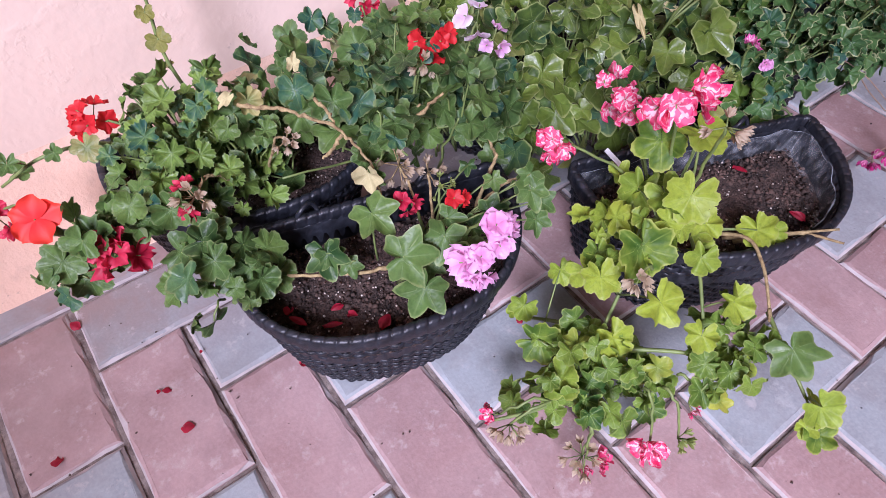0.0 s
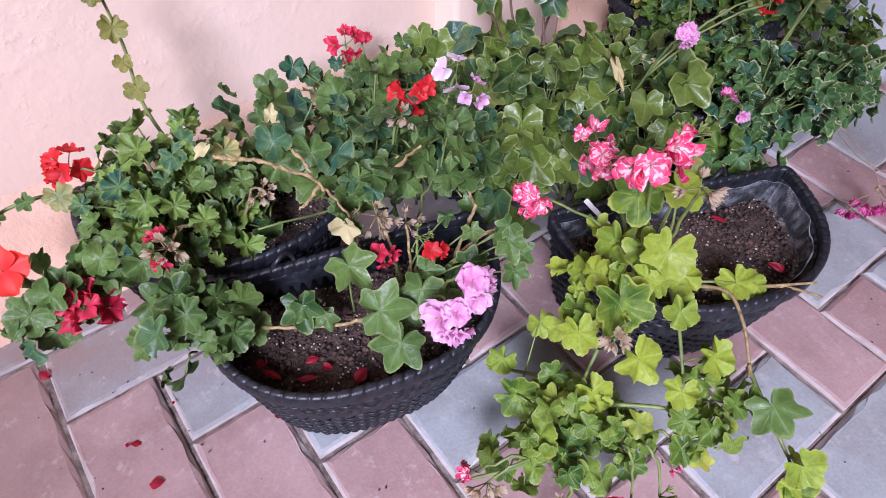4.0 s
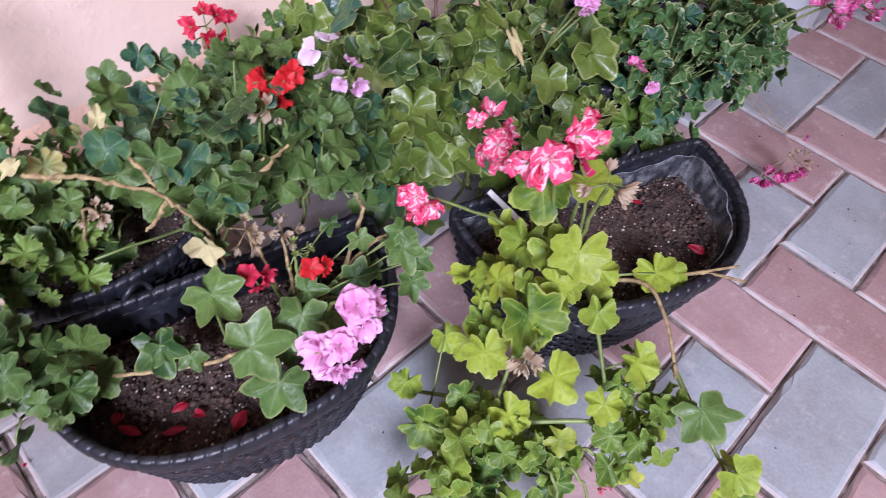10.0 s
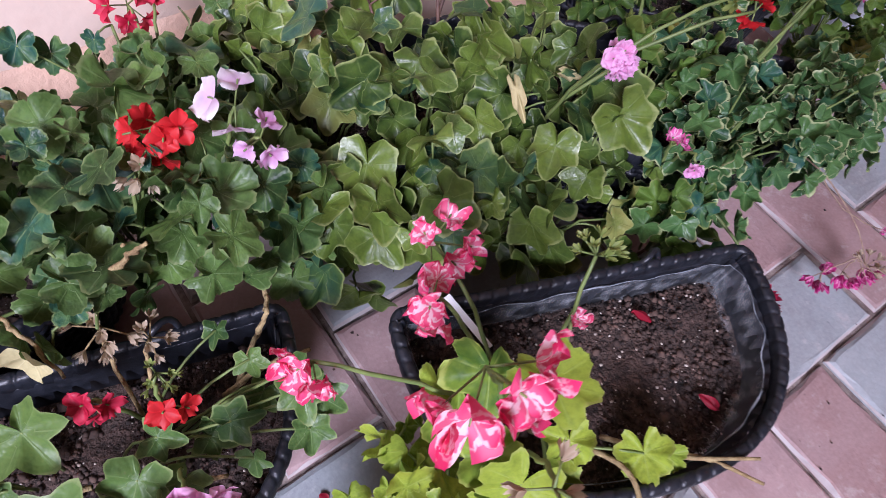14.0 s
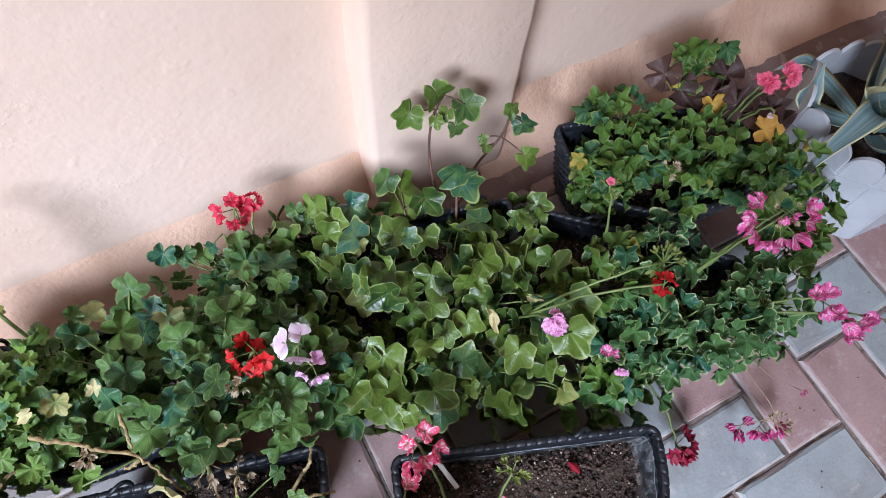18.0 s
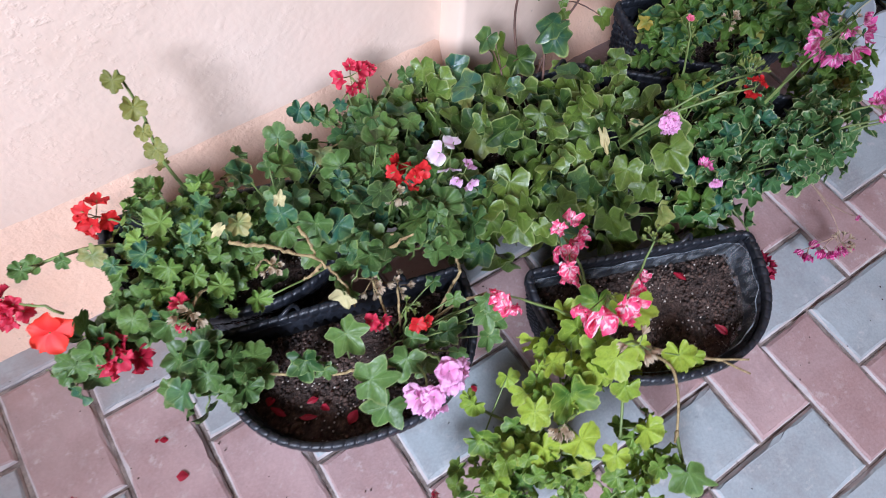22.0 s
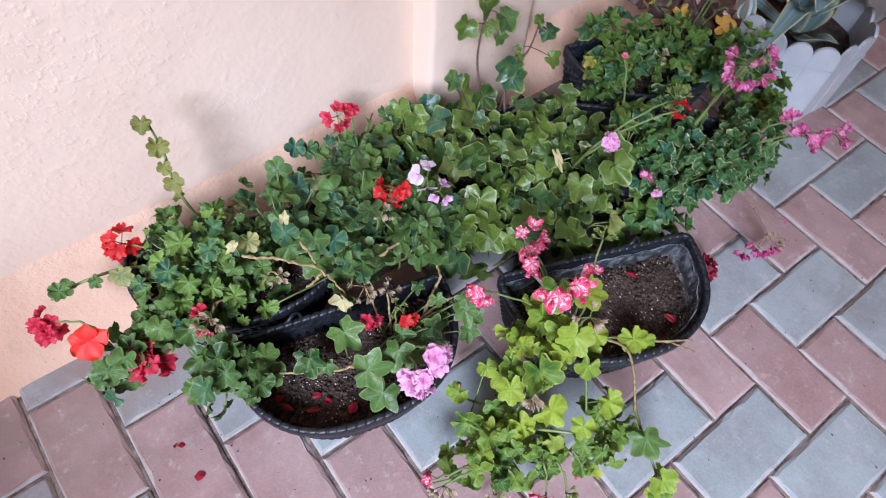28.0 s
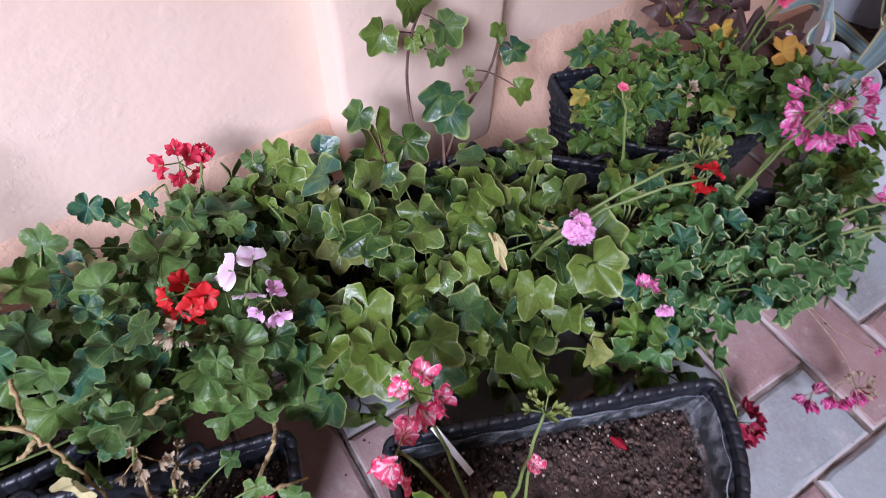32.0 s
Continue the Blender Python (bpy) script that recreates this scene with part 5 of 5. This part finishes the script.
    flower_head(e, "pink", (0.368, 0.426, 0.275), (0.47, 0.37, 0.19), 0.017, 4, rng, (-0.7, -0.5, -0.1), 0.014, "pink and white bud cluster", lift=0.01)
    flower_head(e, "beige", (0.417, 0.304, 0.360), (0.46, 0.34, 0.20), 0.012, 6, rng, (0.2, -0.6, 0.1), 0.012, "withered beige seed head")
    flower_head(e, "beige", (0.355, 0.295, 0.235), (0.40, 0.31, 0.18), 0.013, 5, rng, (-0.4, -0.6, 0.2), 0.01, "withered beige florets")
    flower_head(e, "pink", (0.225, 0.31, 0.10), (0.29, 0.29, 0.09), 0.014, 2, rng, (-0.7, -0.3, 0.2), 0.014, "pink buds and spent florets")
    flower_head(e, "beige", (0.232, 0.292, 0.092), (0.29, 0.29, 0.09), 0.013, 6, rng, (-0.3, -0.6, 0.1), 0.017, "dry beige florets and pods")
    flower_head(e, "pinkwhite", (0.292, 0.232, 0.046), (0.30, 0.26, 0.09), 0.017, 3, rng, (0.1, -0.6, 0.1), 0.018, "spent pink and beige florets")
    flower_head(e, "beige", (0.284, 0.240, 0.050), (0.30, 0.26, 0.09), 0.013, 8, rng, (-0.3, -0.4, 0.4), 0.020, "dry beige florets")
    flower_head(e, "pink", (0.342, 0.208, 0.068), (0.35, 0.25, 0.12), 0.018, 3, rng, (-0.1, -0.6, 0.2), 0.013, "pink florets near the paving")
    flower_head(e, "green", (0.366, 0.196, 0.066), (0.365, 0.24, 0.12), 0.012, 6, rng, (0.0, -0.6, -0.2), 0.010, "green pods on a bent stalk")
    flower_head(e, "pinkwhite", (0.392, 0.212, 0.085), (0.385, 0.24, 0.12), 0.011, 2, rng, (0.0, -0.6, 0.0), 0.009, "withering pink and beige florets")
    flower_head(e, "pink", (0.529, 0.380, 0.243), (0.515, 0.36, 0.13), 0.012, 1, rng, (0.1, -0.3, 0.9), 0.008, "pale pink bud", fan=0.1)
    flower_head(e, "green", (0.548, 0.399, 0.292), (0.50, 0.365, 0.15), 0.010, 9, rng, (0.2, 0.1, 0.9), 0.014, "pale green seed head on a long stalk")
    tagged(mesh_part("leaf_stalk", g.mesh("leaf_stalk"), STEM_G, e), kind="stuff")
    w.build("dry_stem", STEM_B, e, "cut tan stem end")


def plant_f():
    rng = random.Random(15)
    e = plant((0.84, 0.53, 0.13), "variegated geranium with cream-edged leaves and magenta flowers")
    g = Soup()
    foliage(e, V_F, [(0.80, 0.46, 0.16, 0.07, 0.06, 0.065, 56), (0.87, 0.44, 0.165, 0.075, 0.05, 0.06, 50), (0.93, 0.42, 0.165, 0.05, 0.045, 0.05, 30), (0.86, 0.53, 0.17, 0.07, 0.06, 0.05, 34), (0.76, 0.43, 0.10, 0.05, 0.045, 0.06, 26), (0.985, 0.43, 0.14, 0.04, 0.05, 0.05, 24)],
            0.0175, rng, g, 0.6)
    foliage(e, V_E, [(0.78, 0.54, 0.19, 0.06, 0.06, 0.045, 24), (0.73, 0.43, 0.11, 0.045, 0.04, 0.05, 20)], 0.019, rng, g, 0.6)
    flower_head(e, "magenta", (0.930, 0.475, 0.318), (0.88, 0.50, 0.17), 0.0225, 8, rng, (-0.45, -0.55, 0.6), 0.033, "round magenta and white striped flower head", ring=0.05)
    flower_head(e, "magenta", (0.945, 0.49, 0.322), (0.88, 0.50, 0.17), 0.012, 2, rng, (-0.1, -0.3, 0.8), 0.012, "half-open magenta florets inside the head")
    flower_head(e, "beige", (0.935, 0.485, 0.330), (0.88, 0.50, 0.17), 0.008, 4, rng, (-0.3, -0.2, 0.8), 0.018, "withering pink florets inside the head")
    flower_head(e, "magenta", (0.965, 0.386, 0.252), (0.92, 0.43, 0.19), 0.017, 4, rng, (0.2, -0.5, 0.4), 0.014, "magenta floret cluster")
    flower_head(e, "magenta", (0.985, 0.352, 0.236), (0.93, 0.42, 0.18), 0.017, 6, rng, (0.2, -0.6, 0.2), 0.018, "magenta floret cluster")
    flower_head(e, "magenta", (1.035, 0.335, 0.235), (0.94, 0.41, 0.18), 0.016, 5, rng, (0.4, -0.4, 0.3), 0.02, "magenta floret cluster")
    for x, y, n in ((0.893, 0.308, 4), (0.915, 0.296, 4), (0.938, 0.287, 4)):
        flower_head(e, "deepmagenta", (x, y, 0.045), (0.925, 0.305, 0.066), 0.0165, n, rng, (-0.1, -0.7, -0.5), 0.012, "drooping fan of magenta florets near the paving", STEM_PALE, 0.5, 0.002, thick=0.5)
    flower_head(e, "beige", (0.945, 0.297, 0.062), (0.87, 0.42, 0.16), 0.010, 7, rng, (0.5, 0.2, 0.2), 0.014, "dry pods above the drooping florets", STEM_PALE, thick=0.55)
    flower_head(e, "magenta", (1.00, 0.315, 0.045), (0.90, 0.41, 0.15), 0.010, 1, rng, (0.2, -0.4, -0.6), 0.008, "single bud on a trailing stalk", STEM_PALE, lift=-0.015, thick=0.6)
    flower_head(e, "red", (0.775, 0.478, 0.302), (0.66, 0.54, 0.22), 0.0105, 4, rng, (0.0, -0.5, -0.4), 0.009, "small red florets on a long pale stalk")
    flower_head(e, "green", (0.802, 0.504, 0.306), (0.66, 0.54, 0.22), 0.013, 9, rng, (0.4, -0.1, 0.6), 0.016, "green seed pods on the stalk")
    flower_head(e, "magenta", (0.715, 0.455, 0.215), (0.74, 0.47, 0.15), 0.012, 2, rng, (-0.2, -0.6, 0.4), 0.01, "magenta bud")
    flower_head(e, "lilac", (0.735, 0.435, 0.20), (0.75, 0.47, 0.15), 0.010, 1, rng, (0, -0.7, 0.3), 0.008, "mauve bud")
    flower_head(e, "wine", (0.808, 0.321, 0.050), (0.78, 0.42, 0.12), 0.0165, 8, rng, (0.2, -0.5, 0.2), 0.022, "dark crimson flower head beside the planter")
    tagged(mesh_part("leaf_stalk", g.mesh("leaf_stalk"), STEM_G, e), kind="stuff")


def plant_e():
    rng = random.Random(16)
    e = plant((1.0, 0.66, 0.13), "bushy small-leaved geranium with some purple leaves and rose flowers")
    g = Soup()
    foliage(e, V_E, [(0.93, 0.70, 0.18, 0.06, 0.055, 0.045, 40), (1.00, 0.64, 0.18, 0.075, 0.065, 0.055, 56), (1.07, 0.58, 0.17, 0.07, 0.06, 0.06, 50), (1.11, 0.53, 0.12, 0.06, 0.06, 0.06, 46), (0.88, 0.672, 0.17, 0.04, 0.045, 0.05, 24), (0.94, 0.765, 0.185, 0.045, 0.02, 0.03, 12),
                        (1.06, 0.745, 0.225, 0.055, 0.02, 0.03, 20), (1.15, 0.50, 0.07, 0.03, 0.04, 0.04, 14), (1.06, 0.48, 0.11, 0.05, 0.05, 0.06, 26)], 0.0185, rng, g, 0.6)
    for x, y, z, s in ((1.055, 0.70, 0.215, 0.034), (1.085, 0.675, 0.215, 0.036), (1.02, 0.725, 0.225, 0.032), (1.00, 0.745, 0.245, 0.03), (1.115, 0.66, 0.20, 0.034), (1.10, 0.72, 0.22, 0.032), (1.15, 0.63, 0.18, 0.032),
                       (1.13, 0.69, 0.205, 0.03), (1.17, 0.655, 0.17, 0.03), (1.04, 0.665, 0.205, 0.03)):
        put_leaf(V_OX, e, (x, y, z), s * 0.78, (-0.35 + rng.gauss(0, 0.5), -0.45 + rng.gauss(0, 0.45), 0.7), (rng.gauss(0, 1), -0.5, -0.2), rng)
        g.tube(bow((1.06, 0.68, 0.14), (x, y, z), 0.01, 4), 0.001, 0.0008, 5)
    foliage(e, V_E, [(0.868, 0.668, 0.155, 0.035, 0.035, 0.05, 22)], 0.019, rng, g, 0.55)
    put_leaf(V_OR, e, (1.049, 0.688, 0.222), 0.022, (-0.4, -0.6, 0.5), (0.2, 0, -0.6), rng)
    put_leaf(V_OR, e, (1.085, 0.621, 0.221), 0.026, (-0.3, -0.4, 0.8), (0.5, -0.3, 0), rng)
    put_leaf(V_E, e, (1.09, 0.735, 0.262), 0.021, (-0.4, -0.6, 0.5), (0.2, 0, -0.6), rng)
    put_leaf(V_E, e, (1.06, 0.745, 0.268), 0.019, (-0.4, -0.6, 0.5), (-0.2, 0, -0.6), rng)
    flower_head(e, "rose", (1.088, 0.656, 0.276), (1.08, 0.67, 0.18), 0.0145, 3, rng, (-0.3, -0.6, 0.5), 0.008, "rose pink double bloom", fan=0.6)
    flower_head(e, "rose", (1.101, 0.642, 0.297), (1.09, 0.67, 0.18), 0.0145, 4, rng, (-0.2, -0.6, 0.5), 0.011, "rose pink double bloom", fan=0.6)
    flower_head(e, "white", (1.085, 0.62, 0.25), (1.09, 0.66, 0.18), 0.008, 1, rng, (0, -0.5, -0.5), 0.01, "tiny white bell flower")
    flower_head(e, "green", (0.811, 0.616, 0.279), (0.803, 0.575, 0.16), 0.009, 6, rng, (0.0, -0.2, 0.9), 0.011, "green buds on an upright stalk")
    flower_head(e, "rose", (0.806, 0.618, 0.289), (0.803, 0.575, 0.16), 0.006, 1, rng, (-0.2, -0.2, 0.9), 0.004, "small pink bud on the stalk", fan=0.1)
    flower_head(e, "beige", (0.925, 0.62, 0.235), (0.93, 0.66, 0.16), 0.010, 6, rng, (0, -0.3, 0.8), 0.012, "pale spent flower on a stalk")
    tagged(mesh_part("leaf_stalk", g.mesh("leaf_stalk"), STEM_G, e), kind="stuff")


def white_planter():
    """An upright eight-sided box of boards with a scalloped top."""
    pot = thing("white_planter", (1.337, 0.582, 0), "white eight-sided planter with scalloped rim, holding an agave", "planter")
    pot.rotation_euler = (0, 0, radians(-4.5))
    top, base, h, th = 0.1215, 0.1205, 0.163, 0.005
    k8 = math.tan(math.pi / 8)
    for s in range(8):
        sp = Soup()
        n = 65
        for d, off in ((0, 0), (1, -th)):
            for i in range(n):
                u = -1 + 2 * i / (n - 1)
                ph = (i / (n - 1) * 2) % 1.0
                zt = h + 0.022 * math.sqrt(max(0, 1 - (2 * ph - 1) ** 2)) if 0 < i < n - 1 else h
                for z in (0.0, 0.045, 0.09, zt - 0.002, zt):
                    w = base + (top - base) * z / h + off
                    sp.v.append((u * w * k8, -w - (0.0012 if d == 0 and 0.06 < ph < 0.94 else 0), z))
        m = n * 5
        for i in range(n - 1):
            for k in range(4):
                a = i * 5 + k
                sp.f.append((a, a + 5, a + 6, a + 1))
                sp.f.append((m + a, m + a + 1, m + a + 6, m + a + 5))
            a = i * 5 + 4
            sp.f.append((a, a + 5, m + a + 5, m + a))
        ob = mesh_part("side_panel", sp.mesh("side_panel"), WHITE_PAINT, pot, smooth=False)
        ob.rotation_euler = (0, 0, math.pi / 4 * s)
        rail = bmesh.new()
        w = base + (top - base) * 0.134 / h
        box(rail, -w * k8, w * k8, -w - 0.0026, -w, 0.132, 0.136)
        r = part("rail", rail, WHITE_PAINT, pot, smooth=False)
        r.rotation_euler = (0, 0, math.pi / 4 * s)
    sp = Soup()
    n, rings = 42, 14
    sp.v.append((0, 0, 0.115))
    for r in range(1, rings + 1):
        for i in range(n):
            a = 2 * math.pi * i / n
            rad = 0.1150 / max(abs(math.cos((a - math.pi / 2 + math.pi / 8) % (math.pi / 4) - math.pi / 8)), 0.5) * r / rings
            x, y = math.cos(a) * rad, math.sin(a) * rad
            sp.v.append((x, y, 0.115 + 0.010 * noise.noise(Vector((x * 28, y * 28, 9))) + 0.005 * noise.noise(Vector((x * 90, y * 90, 2)))))
    for i in range(n):
        i2 = (i + 1) % n
        sp.f.append((0, 1 + i, 1 + i2))
        for r in range(rings - 1):
            a, b = 1 + r * n + i, 1 + r * n + i2
            sp.f.append((a, a + n, b + n, b))
    mesh_part("soil", sp.mesh("soil"), SOIL, pot, "dark brown lumpy soil")
    return pot


def agave_leaf(parent, root, line, width, rng):
    """A thick channelled strap leaf along a line; its margins are pale."""
    pts = through_points(line, 7)
    m = len(pts)
    V, F, U = [], [], []
    side = None
    for i, p in enumerate(pts):
        d = (pts[min(i + 1, m - 1)] - pts[max(i - 1, 0)]).normalized()
        s = d.cross(Vector((0, 0, 1)))
        if s.length < 0.2 and side is not None:
            s = side - d * side.dot(d)
        s.normalize()
        if side is not None and s.dot(side) < 0:
            s = -s
        side = s
        up = s.cross(d)
        t = i / (m - 1)
        w = 1.22 * width * (0.75 + 0.5 * math.sin(math.pi * min(1, t * 1.15 + 0.05))) * (1 - t ** 3) + 0.0006
        for k in range(7):
            u = -1 + k / 3
            V.append(tuple(p + s * u * w * 0.5 + up * (w * 0.22 * u * u)))
            U.append((k / 6, t))
        for k in range(7):
            u = 1 - k / 3
            V.append(tuple(p + s * u * w * 0.49 + up * (w * 0.22 * u * u - 0.005 * (1 - u * u) * (1 - t) - 0.0006)))
            U.append((1 - k / 6, t))
    for i in range(m - 1):
        for k in range(14):
            a, b = i * 14 + k, i * 14 + (k + 1) % 14
            F.append((a, a + 14, b + 14, b))
    me = pydata("leaf", V, F, U)
    return mesh_part("leaf", me, AGAVE, parent)


def agave():
    rng = random.Random(21)
    c = Vector((1.337, 0.585, 0.115))
    e = thing("agave_plant", (0, 0, 0), "blue-green agave with cream leaf margins in a white planter", "plant")
    for w, *line in (
        (0.029, (1.285, 0.58, 0.19), (1.25, 0.575, 0.212), (1.214, 0.569, 0.205), (1.155, 0.56, 0.186), (1.095, 0.542, 0.162)),
        (0.062, (1.305, 0.572, 0.19), (1.285, 0.558, 0.235), (1.258, 0.545, 0.228)),
        (0.028, (1.255, 0.652, 0.135), (1.262, 0.668, 0.168), (1.275, 0.685, 0.20)),
        (0.026, (1.30, 0.685, 0.15), (1.275, 0.71, 0.175), (1.235, 0.725, 0.16)),
        (0.044, (1.315, 0.61, 0.19), (1.305, 0.64, 0.26), (1.285, 0.665, 0.335), (1.262, 0.675, 0.39)),
        (0.050, (1.335, 0.60, 0.20), (1.355, 0.62, 0.31), (1.37, 0.64, 0.44)),
        (0.048, (1.318, 0.565, 0.20), (1.335, 0.52, 0.262), (1.365, 0.44, 0.25), (1.385, 0.37, 0.16), (1.39, 0.335, 0.07)),
        (0.050, (1.335, 0.57, 0.19), (1.39, 0.535, 0.235), (1.46, 0.49, 0.225)),
        (0.048, (1.34, 0.592, 0.20), (1.40, 0.61, 0.285), (1.48, 0.63, 0.32)),
        (0.044, (1.335, 0.612, 0.18), (1.39, 0.665, 0.22), (1.46, 0.72, 0.18)),
        (0.030, (1.30, 0.545, 0.14), (1.295, 0.515, 0.17), (1.30, 0.49, 0.175)),
        (0.046, (1.312, 0.575, 0.20), (1.307, 0.565, 0.29), (1.30, 0.54, 0.35))):
        agave_leaf(e, c, [c + (Vector(line[0]) - c) * 0.25] + line, w, rng)
    return e, c


def fallen_petals():
    rng = random.Random(31)
    meshes = [petal_mesh("petal", P_FALLEN, 1.0, 0.9, 0.5, ruffle=0.2, seed=60 + i, count=1, open_=0.1) for i in range(4)]
    spots = [(0.119, 0.508), (0.157, 0.488), (0.159, 0.468), (0.175, 0.467), (0.201, 0.45), (0.12, 0.505), (0.633, 0.3), (0.645, 0.366), (0.47, 0.415)]
    for x, y in spots:
        ob = tagged(new("fallen_petal", meshes[rng.randrange(4)]), "fallen dark red petal lying on planter soil", "petal", "fallen petals on soil")
        ob.matrix_basis = pose(x, y, 0.1275, rng.uniform(-15, 15), rng.uniform(-15, 15), rng.uniform(0, 360)) @ Matrix.Diagonal((rng.uniform(0.013, 0.020), rng.uniform(0.008, 0.014), 0.017, 1))
    for x, y, s in ((-0.079, 0.731, 0.013), (-0.023, 0.583, 0.009), (-0.01, 0.523, 0.014), (-0.143, 0.566, 0.014), (0.128, 0.517, 0.013), (0.03, 0.602, 0.005), (-0.028, 0.582, 0.006), (0.357, 0.424, 0.01)):
        ob = tagged(new("fallen_petal", meshes[rng.randrange(4)]), "fallen red petal lying on the paving", "petal", "fallen petals on paving")
        ob.matrix_basis = pose(x, y, 0.004, rng.uniform(-10, 10), rng.uniform(-10, 10), rng.uniform(0, 360)) @ Matrix.Diagonal((s, s, s, 1))


def paving_litter():
    """Soil crumbs and dry bits scattered over the pavers."""
    rng = random.Random(44)
    sp = Soup()
    for _ in range(260):
        x, y, r = rng.uniform(-0.35, 1.25), rng.uniform(-0.05, 0.78), rng.uniform(0.0005, 0.0018)
        c = Vector((x, y, 0.001))
        ring = [c + Vector((math.cos(a) * r * rng.uniform(0.5, 1.3), math.sin(a) * r * rng.uniform(0.5, 1.3), 0)) for a in (0, 1.3, 2.5, 3.8, 5.1)]
        sp.add([c + Vector((0, 0, r))] + ring, [(0, 1 + i, 1 + (i + 1) % 5) for i in range(5)])
    ob = mesh_part("soil_litter", sp.mesh("soil_litter"), BARK)
    tagged(ob, "dark soil crumbs scattered over the paving", "litter", kind="stuff")


def settle(ob, at):
    """Moves a plant's origin to its foot; the parts stay where they are."""
    at = Vector(at)
    ob.location = at
    for ch in ob.children:
        ch.matrix_parent_inverse = Matrix.Translation(-at)


plant_c()
plant_c_right()
plant_a()
plant_d()
plant_b()
plant_f()
plant_e()
white_planter()
AG, AG_AT = agave()
settle(AG, AG_AT)
for ob in [o for o in scene.objects if o.name.startswith("geranium_plant")]:
    cs = [c.matrix_basis.translation for c in ob.children if c.name.startswith("leaf")]
    m = sum((Vector(c) for c in cs), Vector()) / len(cs)
    settle(ob, (m.x, m.y, 0.13))

# a white plant marker in the front planter
bm = bmesh.new()
box(bm, -0.0027, 0.0027, 0.0, 0.052, -0.0006, 0.0006)
marker = tagged(part("plant_marker", bm, MARKER_WHITE, None, smooth=False), "thin white plastic plant marker resting on the planter rim", "marker")
marker.matrix_basis = Matrix.Translation((0.5085, 0.417, 0.149)) @ facing((-0.3, -0.5, 0.8), (-0.009, 0.048, 0.017)).to_4x4()

fallen_petals()
paving_litter()
lay_pavers()
